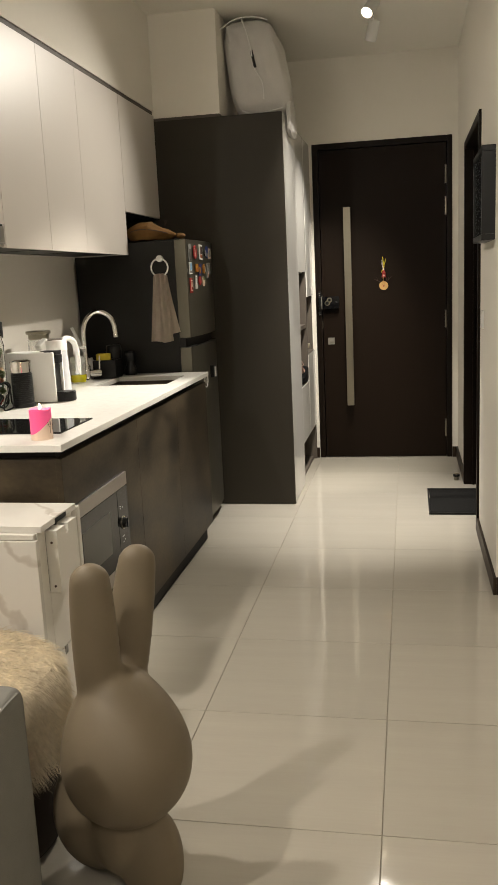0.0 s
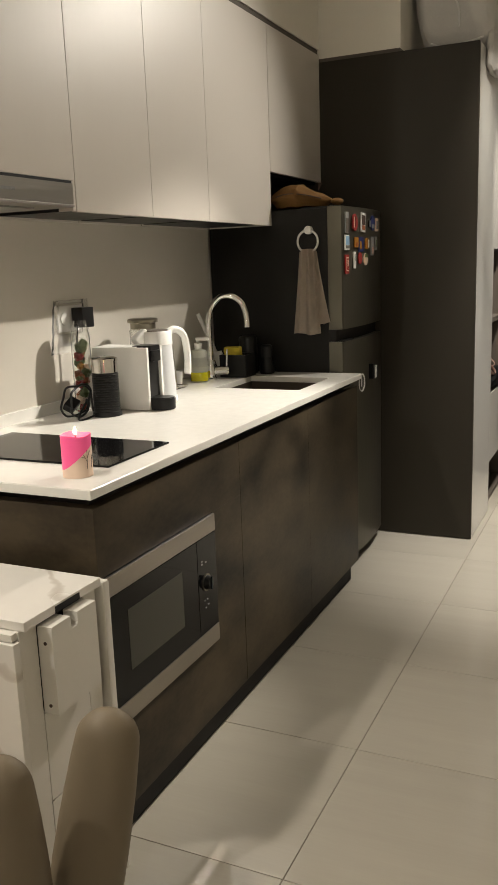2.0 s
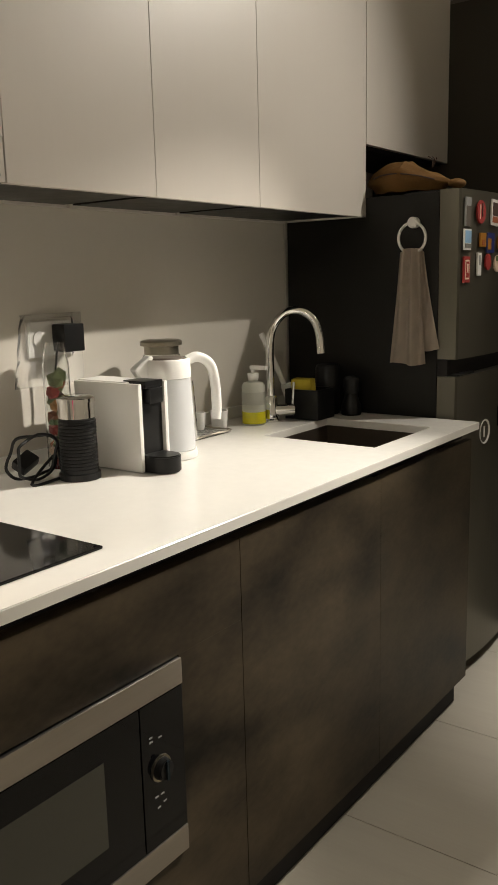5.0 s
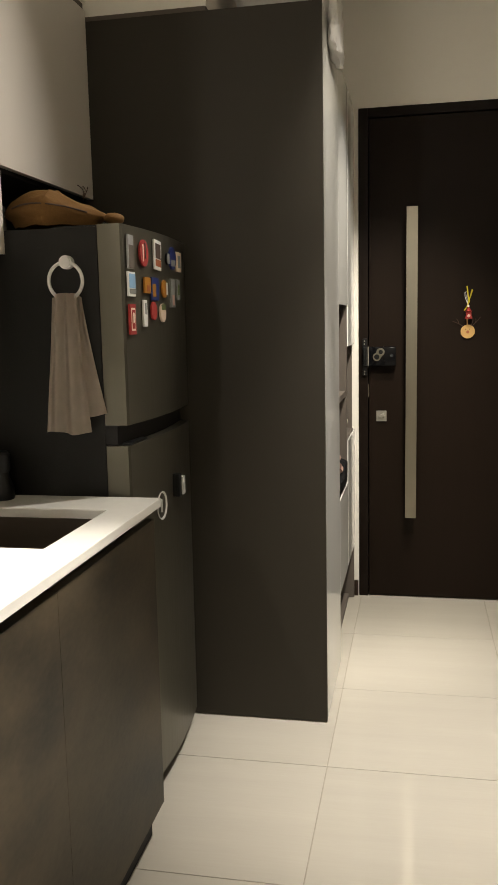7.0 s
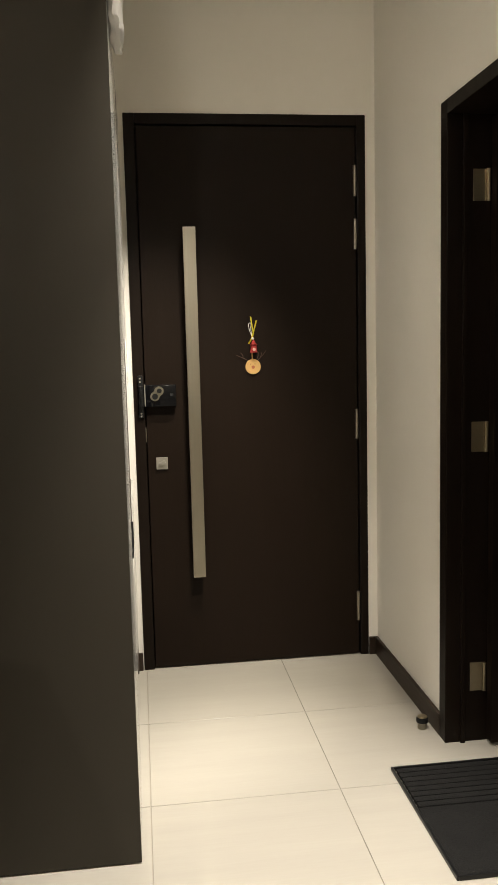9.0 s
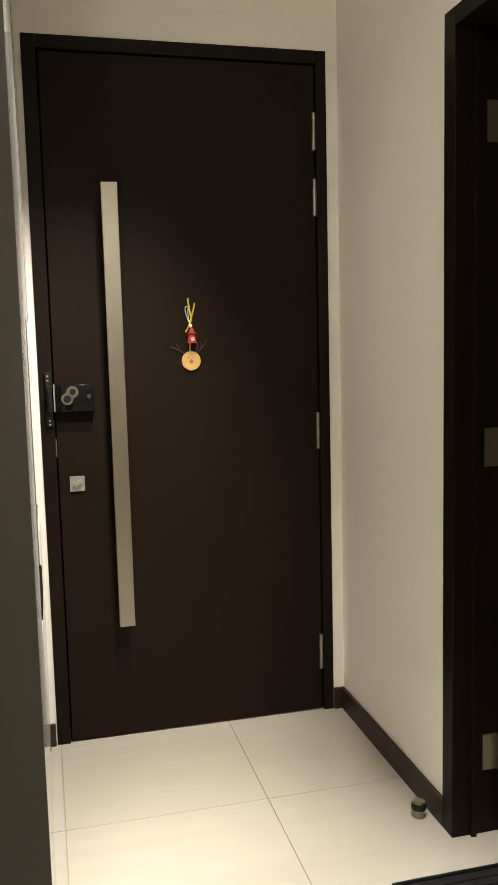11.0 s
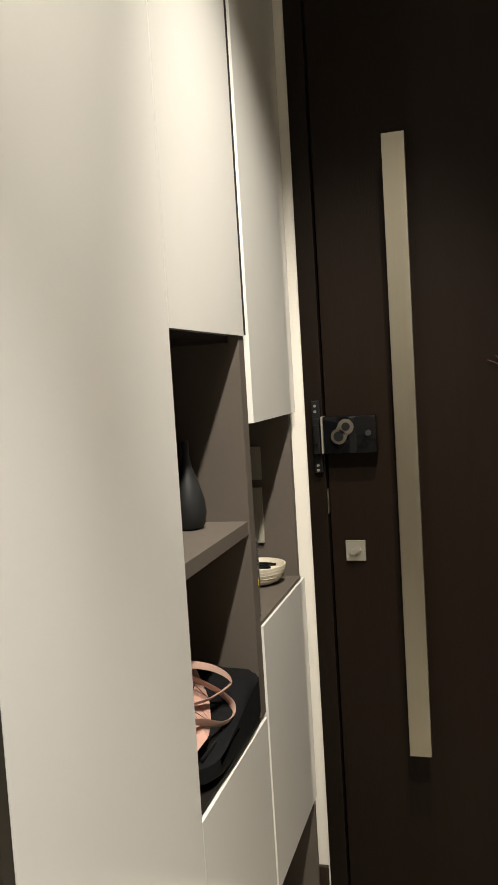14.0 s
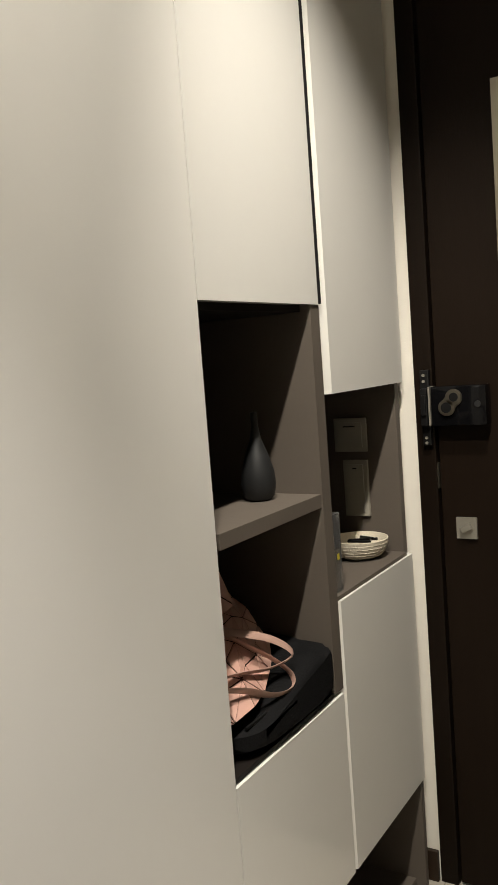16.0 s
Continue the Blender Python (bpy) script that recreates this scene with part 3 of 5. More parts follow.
for k, (a, l) in enumerate(((20, 0.085), (38, 0.08), (5, 0.075))):
    part("pen", moved(cyl(0.0035, l, (0, 0, -l / 2), 10), pose(BX + 0.006 * k, BY + 0.009 * k, BZ + 0.036 + 0.003 * k, 82, 0, a + 40)), M_BLACK, bw, "dark pen")
bx = thing("card_box", (-0.70, 6.125, BZ), "narrow clear and grey carton standing in the niche", "box")
part("carton", box(-0.694, -0.664, 6.136, 6.166, BZ, BZ + 0.158, 0.0015), M_FILM, bx)
part("card", box(-0.690, -0.669, 6.140, 6.162, BZ + 0.002, BZ + 0.085), M_NICHE, bx)
part("paper_label", box(-0.6635, -0.663, 6.144, 6.153, BZ + 0.066, BZ + 0.078), M_RIBBON, bx)


def prism_bag():
    """A slumped tote made of small triangular panels."""
    bg = thing("tote_bag", (-0.80, 5.83, 0.655), "slumped rose-pink tote bag with dark triangle seams and strap handles", "bag")
    rnd = random.Random(5)
    nu, nv = 6, 5
    grid = {}
    for side, off in ((0, 0.0), (1, 0.05)):
        for i in range(nu + 1):
            for j in range(nv + 1):
                u, w = i / nu, j / nv
                y = 5.70 + 0.325 * u + 0.07 * w * (1 - u) + 0.007 * rnd.uniform(-1, 1)
                z = 0.722 + 0.045 * u + (0.20 - 0.05 * u) * w + 0.007 * rnd.uniform(-1, 1)
                x = -0.690 - 0.15 * w - 0.10 * abs(u - 0.25) + (0.03 - off * 1.6) * math.sin(math.pi * (0.1 + 0.8 * u)) + 0.006 * rnd.uniform(-1, 1)
                grid[side, i, j] = Vector((x, y, z))
    seam = bmesh.new()
    for side in (0, 1):
        for i in range(nu):
            for j in range(nv):
                c = [grid[side, i, j], grid[side, i + 1, j], grid[side, i + 1, j + 1], grid[side, i, j + 1]]
                tris = ((c[0], c[1], c[2]), (c[0], c[2], c[3])) if (i + j) % 2 else ((c[0], c[1], c[3]), (c[1], c[2], c[3]))
                out = Vector((1.0 if side == 0 else -1.0, 0.0, 0.15))
                v4 = [seam.verts.new(p) for p in c]
                seam.faces.new(v4)
                for tri in tris:
                    mid = (tri[0] + tri[1] + tri[2]) / 3
                    pts = [mid + (p - mid) * 0.90 + out * 0.0015 for p in tri]
                    b = bmesh.new()
                    top = [b.verts.new(p + out * 0.002) for p in pts]
                    bot = [b.verts.new(p) for p in pts]
                    b.faces.new(top)
                    for k in range(3):
                        b.faces.new((bot[k], bot[(k + 1) % 3], top[(k + 1) % 3], top[k]))
                    bmesh.ops.recalc_face_normals(b, faces=b.faces)
                    part("panel", b, M_ROSE, bg)
    apex = [Vector((-0.775, 5.730, 0.83)), Vector((-0.765, 5.82, 0.86)), Vector((-0.80, 5.750, 0.975)), Vector((-0.79, 5.885, 0.982)), Vector((-0.765, 5.915, 0.875))]
    for a, b, c in ((0, 1, 2), (1, 3, 2), (1, 4, 3)):
        tri = (apex[a], apex[b], apex[c])
        mid = (tri[0] + tri[1] + tri[2]) / 3
        v3 = [seam.verts.new(p - Vector((0.003, 0, 0))) for p in tri]
        seam.faces.new(v3)
        for k in range(3):
            pts = [mid + (p - mid) * 0.94 for p in (tri[k], tri[(k + 1) % 3], mid)]
            ctr = (pts[0] + pts[1] + pts[2]) / 3
            b2 = bmesh.new()
            top = [b2.verts.new(ctr + (p - ctr) * 0.92 + Vector((0.003, 0, 0))) for p in pts]
            bot = [b2.verts.new(ctr + (p - ctr) * 0.92) for p in pts]
            b2.faces.new(top)
            for q in range(3):
                b2.faces.new((bot[q], bot[(q + 1) % 3], top[(q + 1) % 3], top[q]))
            bmesh.ops.recalc_face_normals(b2, faces=b2.faces)
            part("panel", b2, M_ROSE, bg)
    part("lining", seam, M_TWIG, bg, "dark seam cloth")
    for k, pts in enumerate((((-0.80, 5.78, 0.862), (-0.735, 5.84, 0.852), (-0.69, 5.91, 0.822), (-0.668, 5.945, 0.785), (-0.69, 5.90, 0.772), (-0.70, 5.82, 0.79), (-0.71, 5.72, 0.81)),
                             ((-0.70, 5.71, 0.80), (-0.680, 5.79, 0.775), (-0.665, 5.86, 0.742), (-0.661, 5.915, 0.732), (-0.668, 5.935, 0.752), (-0.70, 5.91, 0.79), (-0.76, 5.86, 0.84)))):
        part("strap_handle", tube(pts, 0.0085, 8, flat=0.25), M_STRAP, bg, "mauve leather strap", True)
    return bg


prism_bag()
nb = bmesh.new()
bmesh.ops.create_uvsphere(nb, u_segments=40, v_segments=24, radius=1)
for vv in nb.verts:
    n3 = noise.noise(vv.co * 2.3)
    s = [math.copysign(abs(c) ** 0.42, c) for c in vv.co]
    up = s[2] > 0
    vv.co = Vector((min(-0.648, -0.799 + 0.170 * s[0] - 0.02 * max(0, -s[1])), min(6.072, 5.915 + 0.180 * s[1]), 0.709 + 0.044 * s[2] + up * (0.030 * s[1] - 0.016 * s[0] + 0.012 * n3)))
nbo = thing("black_bag", (-0.80, 5.90, 0.653), "soft black nylon bag lying in the low niche", "bag")
part("bag_body", nb, M_NYLON, nbo, smooth=True)
part("zip", tube([(-0.672, 5.78, 0.715), (-0.668, 5.88, 0.720), (-0.675, 6.00, 0.735)], 0.003, 6), M_BLACK, nbo)

# bag on top of the cupboard
cb = bmesh.new()
bmesh.ops.create_uvsphere(cb, u_segments=64, v_segments=40, radius=1)
for vv in cb.verts:
    c = vv.co.copy()
    s = [math.copysign(abs(q) ** e, q) for q, e in zip(c, (0.50, 0.55, 0.50))]
    w = noise.noise(c * 2.0) * 0.018 + noise.noise(Vector((c.x * 9, c.y * 9, c.z * 3))) * 0.009
    h = (s[2] + 1) / 2
    w *= min(1.0, h * 4)
    vv.co = Vector((-0.778 - 0.085 * h + (0.190 - 0.035 * h) * s[0] + w, 5.475 + 0.14 * s[1] + w, 2.303 + 0.555 * h + 0.02 * w))
dc = thing("dust_cover", (-0.80, 5.47, 2.30), "thin grey fabric dust cover over a bulky item on the cupboard", "storage bag")
part("cover", cb, M_COVER, dc, smooth=True)
dp = bmesh.new()
bmesh.ops.create_uvsphere(dp, u_segments=32, v_segments=20, radius=1)
for vv in dp.verts:
    q = [math.copysign(abs(c_) ** 0.6, c_) for c_ in vv.co]
    vv.co = Vector((-0.632 + 0.017 * q[0] + 0.012 * noise.noise(vv.co * 3), 5.47 + 0.125 * q[1] * (1.1 - 0.25 * q[2]), 2.30 + 0.10 * q[2]))
part("overhang", dp, M_COVER, dc, smooth=True)
for pts in (((-0.885, 5.33, 2.85), (-0.86, 5.318, 2.78), (-0.835, 5.318, 2.68), (-0.82, 5.322, 2.58), (-0.775, 5.322, 2.49), (-0.77, 5.325, 2.40)),
            ((-1.02, 5.345, 2.80), (-0.95, 5.332, 2.835), (-0.885, 5.33, 2.85), (-0.80, 5.335, 2.848), (-0.735, 5.345, 2.83)),
            ((-0.90, 5.328, 2.345), (-0.83, 5.324, 2.322), (-0.74, 5.324, 2.33), (-0.66, 5.328, 2.345))):
    part("seam_piping", tube(pts, 0.004, 8), M_WHITE, dc, "white seam edging")
part("zip_gap", tube([(-0.832, 5.325, 2.67), (-0.822, 5.322, 2.62), (-0.812, 5.322, 2.575)], 0.010, 8, flat=0.3), M_GAP, dc, "dark opening of the zip")

# ceiling spot lights
tr = thing("spot_track", (-0.14, 5.1, CEIL), "white ceiling track with adjustable spotlights", "spotlight")
part("track", box(-0.158, -0.122, 4.0, 5.55, CEIL - 0.022, CEIL, 0.002), M_WHITE, tr)
for eye, target in ((SPOT_A, (-1.25, 3.50, 0.90)), (SPOT_B, (-0.64, 6.25, 0.90)), (SPOT_C, (-0.26, 5.06, 0.0))):
    m = look(eye, target)
    can = lathe([(0.030, 0.020), (0.030, 0.0), (0.034, 0.0), (0.034, 0.105), (0.028, 0.115), (0.001, 0.115)], (0, 0, 0), 28)
    hd = part("spot_head", moved(can, m), M_WHITE, tr, "white cylindrical spot head", True)
    part("lens", moved(cyl(0.0290, 0.004, (0, 0, 0.010), 24), m), M_LENS, hd, "glowing lamp lens")
    up = m @ Vector((0, 0, 0.07))
    part("stem", tube([up, (up.x, up.y, (up.z + CEIL) / 2), (up.x, up.y, CEIL - 0.02)], 0.006, 8), M_WHITE, hd)

# ---- right wall things ----
pf = thing("wall_screen", (RX, 4.16, 1.67), "black-framed dark glass panel mounted on the passage wall", "screen")
fb = bmesh.new()
for b in ((3.94, 4.40, 1.49, 1.515), (3.94, 4.40, 1.845, 1.87), (3.94, 3.965, 1.515, 1.845), (4.375, 4.40, 1.515, 1.845)):
    box(RX - 0.056, RX, b[0], b[1], b[2], b[3], 0.002, bm=fb)
part("frame", fb, M_BLACK, pf)
part("glass", box(RX - 0.050, RX - 0.004, 3.965, 4.375, 1.515, 1.845), M_SCREEN, pf, "dark glass face")
sw = thing("light_switch", (RX, 4.47, 1.13), "white light switch plate on the passage wall", "switch")
part("plate", box(RX - 0.009, RX, 4.43, 4.515, 1.09, 1.175, 0.002), M_WHITE, sw)
part("rocker", box(RX - 0.012, RX - 0.009, 4.45, 4.495, 1.105, 1.16, 0.001), M_WHITE, sw)
fm = thing("floor_mat", (0.40, 5.255, 0), "black ribbed floor mat lying across the side doorway", "mat")
mt = bmesh.new()
box(0.158, 0.60, 4.982, 5.30, 0.0005, 0.012, 0.004, bm=mt)
part("mat_surface", mt, M_MAT, fm)
eb = bmesh.new()
for b in ((0.150, 0.158, 4.974, 5.544), (0.60, 0.608, 4.974, 5.544), (0.158, 0.60, 4.974, 4.982), (0.158, 0.60, 5.536, 5.544)):
    box(b[0], b[1], b[2], b[3], 0.0005, 0.013, 0.003, bm=eb)
part("edge_binding", eb, M_BLACK, fm)
for k in range(8):
    y = 5.302 + k * 0.0285
    part("rib", box(0.162, 0.598, y, y + 0.025, 0.0005, 0.015, 0.007), M_MAT, fm)
ds = thing("door_stop", (0.348, 5.81, 0), "small steel floor door stop with a black rubber ring", "door stop")
part("post", cyl(0.016, 0.038, (0.348, 5.81, 0.0), 24, bev=0.002), M_STEEL, ds, smooth=True)
part("rubber_ring", lathe([(0.015, 0.024), (0.021, 0.026), (0.022, 0.033), (0.021, 0.040), (0.015, 0.042)], (0.348, 5.81, 0.0), 24), M_BLACK, ds, smooth=True)
part("cap", cyl(0.018, 0.006, (0.348, 5.81, 0.042), 24, bev=0.002), M_BRASS, ds, smooth=True)

# ---- kitchen base units ----
CX, FRX = -0.998, -1.012
KY0, KY1 = 2.597, 4.50
ua = thing("base_cabinet", (-1.35, 2.95, 0), "dark smoked-wood base cabinet housing a built-in microwave", "cabinet", "kitchen base cabinets")
cbm = bmesh.new()
box(WX + 0.002, FRX - 0.02, KY0, 3.3365, 0.092, 0.858, bm=cbm)
part("body", cbm, M_LOWER, ua)
fa = bmesh.new()
box(FRX - 0.02, FRX, KY0, 3.3360, 0.694, 0.858, 0.001, bm=fa)
box(FRX - 0.02, FRX, 3.150, 3.3360, 0.312, 0.694, 0.0, bm=fa)
box(FRX - 0.02, FRX, KY0, 3.3360, 0.092, 0.312, 0.001, bm=fa)
part("front_panel", fa, M_LOWER, ua)
for y0, y1 in ((3.3375, 3.9163), (3.9167, KY1)):
    u = thing("base_cabinet", (-1.35, (y0 + y1) / 2, 0), "dark smoked-wood handleless base cabinet", "cabinet", "kitchen base cabinets")
    part("body", box(WX + 0.002, FRX - 0.02, y0, y1, 0.092, 0.858 if y0 < 3.5 else 0.680), M_LOWER, u)
    part("door", box(FRX - 0.02, FRX, y0 + 0.0003, y1 - 0.0001, 0.092, 0.858, 0.0004), M_LOWER, u)
struct("plinth", box(WX + 0.01, -1.045, KY0 + 0.02, KY1 - 0.01, 0.001, 0.092), M_GAP, "black recessed plinth under the base cabinets", "plinth")
# black strip that puts the shade of the gap below the worktop into colour
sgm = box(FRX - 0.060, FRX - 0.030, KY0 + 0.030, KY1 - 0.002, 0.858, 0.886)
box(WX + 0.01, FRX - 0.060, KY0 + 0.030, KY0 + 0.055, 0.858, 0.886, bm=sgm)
struct("shadow_gap", sgm, M_GAP, "black strip for the shaded gap below the worktop", "trim")
solo("worktop", slab_hole(WX, CX, 2.573, 4.522, 0.886, 0.908, -1.437, -1.086, 4.022, 4.368, 0.0018), M_WORKTOP, "white quartz kitchen worktop with an undermounted sink", "worktop")
struct("upstand", box(WX, WX + 0.014, 2.573, 4.545, 0.908, 0.946, 0.002), M_WORKTOP, "low white quartz upstand along the wall", "upstand")
struct("backsplash", box(WX, WX + 0.006, 2.0, 4.548, 0.946, 1.56), M_SPLASH, "satin grey-white glass backsplash panel", "backsplash")
sk = thing("sink", (-1.28, 4.237, 0.72), "dark steel rectangular undermounted kitchen sink", "sink")
bs = bmesh.new()
bx0 = slab_hole(-1.452, -1.071, 4.007, 4.383, 0.70, 0.8855, -1.434, -1.089, 4.025, 4.365)
absorb(bs, bx0)
box(-1.452, -1.071, 4.007, 4.383, 0.69, 0.70, bm=bs)
part("basin", bs, M_SINK, sk)
part("drain", cyl(0.04, 0.006, (-1.28, 4.195, 0.70), 28, bev=0.002), M_STEEL, sk, smooth=True)

# built-in microwave
mw = thing("microwave", (-1.02, 2.87, 0.315), "black and steel built-in microwave oven", "microwave")
MX = -1.004
part("body", box(-1.03, MX - 0.006, 2.600, 3.147, 0.316, 0.692), M_BLACK, mw)
part("top_trim", box(MX - 0.010, MX, 2.600, 3.148, 0.644, 0.692, 0.0015), M_STEELH, mw, "brushed steel upper trim")
part("bottom_trim", box(MX - 0.010, MX, 2.600, 3.148, 0.316, 0.366, 0.0015), M_STEELH, mw, "brushed steel lower trim")
dr = part("door", box(MX - 0.008, MX - 0.001, 2.604, 3.036, 0.368, 0.642, 0.001), M_GLASSBLACK, mw, "black glass door")
part("window", box(MX - 0.002, MX, 2.692, 2.952, 0.436, 0.588), M_OVENWIN, dr, "grey tinted window")
cp = part("control_panel", box(MX - 0.008, MX - 0.001, 3.039, 3.147, 0.368, 0.642, 0.001), M_GLASSBLACK, mw)
part("knob", cyl(0.021, 0.016, (MX - 0.001, 3.083, 0.512), 28, r2=0.018, axis="x", bev=0.002), M_BLACK, cp, "round black dial", True)
part("knob_ring", lathe([(0.022, 0.0), (0.0245, 0.0), (0.0245, 0.003), (0.022, 0.003)], (0, 0, 0), 28), M_STEEL, cp, smooth=True).matrix_basis = pose(MX - 0.001, 3.083, 0.512, 0, 90, 0)
part("knob_grip", box(MX + 0.015, MX + 0.0185, 3.080, 3.086, 0.495, 0.530), M_SCREEN, cp)
for yy, zz in ((3.062, 0.570), (3.085, 0.570), (3.062, 0.578), (3.070, 0.462), (3.085, 0.462), (3.075, 0.440), (3.090, 0.445)):
    part("dial_mark", box(MX - 0.001, MX - 0.0004, yy - 0.004, yy + 0.004, zz - 0.0015, zz + 0.0015), M_GREY, cp)

# hob
hb = thing("hob", (-1.35, 2.91, 0.9), "black glass two-zone hob set in the worktop", "hob")
part("glass", box(-1.605, -1.076, 2.760, 3.045, 0.9003, 0.9055, 0.0015), M_GLASSBLACK, hb)

# candle
ca = thing("candle", (-1.104, 2.678, 0.9), "lit pink and cream pillar candle with a printed twig", "candle")
cx, cy = -1.104, 2.678


def candle_shell(lower):
    """The part of the pillar below or above a slanted dividing line."""
    bm = bmesh.new()
    seg, r = 40, 0.0345
    ring0, ring1 = [], []
    for k in range(seg):
        a = 2 * math.pi * k / seg
        cut = 0.045 + 0.028 * math.cos(a - 0.75)
        z0, z1 = (0.0, cut) if lower else (cut, 0.096 + 0.002 * math.sin(3 * a))
        ring0.append(bm.verts.new((cx + r * math.cos(a), cy + r * math.sin(a), 0.9005 + z0)))
        ring1.append(bm.verts.new((cx + r * math.cos(a), cy + r * math.sin(a), 0.9005 + z1)))
    for k in range(seg):
        bm.faces.new((ring0[k], ring0[(k + 1) % seg], ring1[(k + 1) % seg], ring1[k]))
    bm.faces.new(list(reversed(ring0)))
    if lower:
        bm.faces.new(ring1)
    else:
        pool = [bm.verts.new((cx + 0.028 * math.cos(2 * math.pi * k / seg), cy + 0.028 * math.sin(2 * math.pi * k / seg), 0.9005 + 0.086)) for k in range(seg)]
        for k in range(seg):
            bm.faces.new((ring1[k], ring1[(k + 1) % seg], pool[(k + 1) % seg], pool[k]))
        bm.faces.new(pool)
    return bm


part("lower_wax", candle_shell(True), M_WAX, ca, "cream lower half", True)
part("upper_wax", candle_shell(False), M_PINK, ca, "pink upper half", True)
part("wick", cyl(0.001, 0.012, (cx, cy, 0.986), 8), M_TWIG, ca)
part("flame", lathe([(0.0005, 0.0), (0.0042, 0.004), (0.0050, 0.009), (0.0030, 0.015), (0.0005, 0.021)], (cx, cy, 0.994), 16), M_FLAME, ca, "small bright flame", True)
for k, (a0, z0, a1, z1) in enumerate(((-15, 0.02, -12, 0.062), (-13, 0.035, -30, 0.055), (-12, 0.045, 2, 0.060), (10, 0.02, 14, 0.050), (-22, 0.045, -36, 0.048), (12, 0.036, 22, 0.046))):
    pts = [(cx + 0.0347 * math.cos(radians(a0 + (a1 - a0) * u)), cy + 0.0347 * math.sin(radians(a0 + (a1 - a0) * u)), 0.9005 + z0 + (z1 - z0) * u) for u in (0, 0.5, 1)]
    part("printed_twig", tube(pts, 0.0006, 5), M_TWIG, ca)
fl = bpy.data.lights.new("candle_light", "POINT")
fl.energy, fl.color, fl.shadow_soft_size = 0.25, (1.0, 0.6, 0.25), 0.008
new("candle_light", fl).location = (cx, cy, 1.036)

# coffee maker
cm = thing("coffee_maker", (-1.50, 3.53, 0.9), "slim white and black capsule coffee maker on the worktop", "coffee maker")
for y0 in (3.485, 3.572):
    part("side_panel", box(-1.615, -1.402, y0, y0 + 0.012, 0.902, 1.108, 0.004), M_WHITE, cm, "white side panel", True)
part("core", box(-1.610, -1.412, 3.497, 3.572, 0.902, 1.102, 0.003), M_BLACK, cm)
part("top_plate", box(-1.612, -1.450, 3.495, 3.574, 1.102, 1.110, 0.002), M_WHITE, cm)
part("lever", box(-1.47, -1.398, 3.505, 3.564, 1.096, 1.113, 0.004), M_BLACK, cm, smooth=True)
part("spout", box(-1.412, -1.392, 3.512, 3.557, 1.060, 1.096, 0.005), M_BLACK, cm, smooth=True)
dt = box(-1.412, -1.372, 3.498, 3.570, 0.902, 0.942, 0.003)
absorb(dt, cyl(0.036, 0.040, (-1.372, 3.534, 0.902), 28, bev=0.003))
part("drip_tray", dt, M_BLACK, cm, smooth=True)

# milk frother
mf = thing("milk_frother", (-1.50, 3.39, 0.9), "ribbed black milk frother with a chrome collar", "milk frother")
prof = [(0.001, 0.0), (0.047, 0.0), (0.047, 0.014), (0.042, 0.016)]
for k in range(15):
    z = 0.020 + k * 0.0078
    prof += [(0.0425, z), (0.0425, z + 0.004), (0.0405, z + 0.005), (0.0405, z + 0.007)]
prof += [(0.041, 0.140), (0.001, 0.140)]
part("body", lathe(prof, (-1.50, 3.385, 0.901)), M_BLACK, mf, smooth=False)
part("collar", lathe([(0.001, 0.140), (0.041, 0.140), (0.041, 0.176), (0.001, 0.176)], (-1.50, 3.385, 0.901)), M_CHROME, mf, "chrome collar", True)
part("lid", lathe([(0.001, 0.176), (0.043, 0.176), (0.043, 0.184), (0.030, 0.190), (0.001, 0.190)], (-1.50, 3.385, 0.901)), M_CHROME, mf, "chrome lid", True)
coil = [(-1.545 - 0.010 * k / 26 - 0.02 * math.sin(k * 0.24), 3.300 + 0.066 * math.cos(k * 0.46) + 0.010 * math.sin(k * 1.3), 0.957 + 0.048 * math.sin(k * 0.46) + 0.003 * (k % 3)) for k in range(28)]
part("power_cable", tube([(-1.54, 3.375, 0.905), (-1.545, 3.37, 0.92)] + coil + [(-1.53, 3.27, 0.905), (-1.52, 3.33, 0.9055), (-1.53, 3.36, 0.906)], 0.0036, 8), M_BLACK, mf, "coiled black cable", True)
pg = part("plug", moved(box(-0.018, 0.018, -0.026, 0.026, -0.012, 0.012, 0.005), pose(-1.565, 3.285, 0.948, 25, 30, 20)), M_BLACK, mf, smooth=True)

# tall glass bottle with dried pieces
jb = thing("glass_bottle", (-1.63, 3.445, 0.9), "tall clear glass bottle filled with coloured dried pieces", "bottle")
part("glass", lathe([(0.001, 0.0), (0.030, 0.0), (0.032, 0.004), (0.032, 0.25), (0.026, 0.275), (0.022, 0.30), (0.020, 0.30), (0.024, 0.273), (0.029, 0.248), (0.029, 0.006), (0.001, 0.006)], (-1.63, 3.445, 0.901), 28), M_CLEAR, jb, smooth=True)
rnd = random.Random(3)
for k in range(22):
    z = 0.915 + k * 0.0098
    s = rnd.uniform(0.014, 0.022)
    b = bmesh.new()
    bmesh.ops.create_icosphere(b, subdivisions=1, radius=s)
    for vv in b.verts:
        vv.co *= rnd.uniform(0.75, 1.1)
    a = rnd.uniform(0, 6.3)
    part("dried_piece", moved(b, Matrix.Translation((-1.63 + 0.010 * math.cos(a), 3.445 + 0.010 * math.sin(a), z)) @ pose(0, 0, 0, rnd.uniform(0, 180), rnd.uniform(0, 180), 0)), rnd.choice((M_GREEN, M_RUST, M_TWIG, M_ORANGE, M_GREEN, M_RED, M_WAX)), jb)

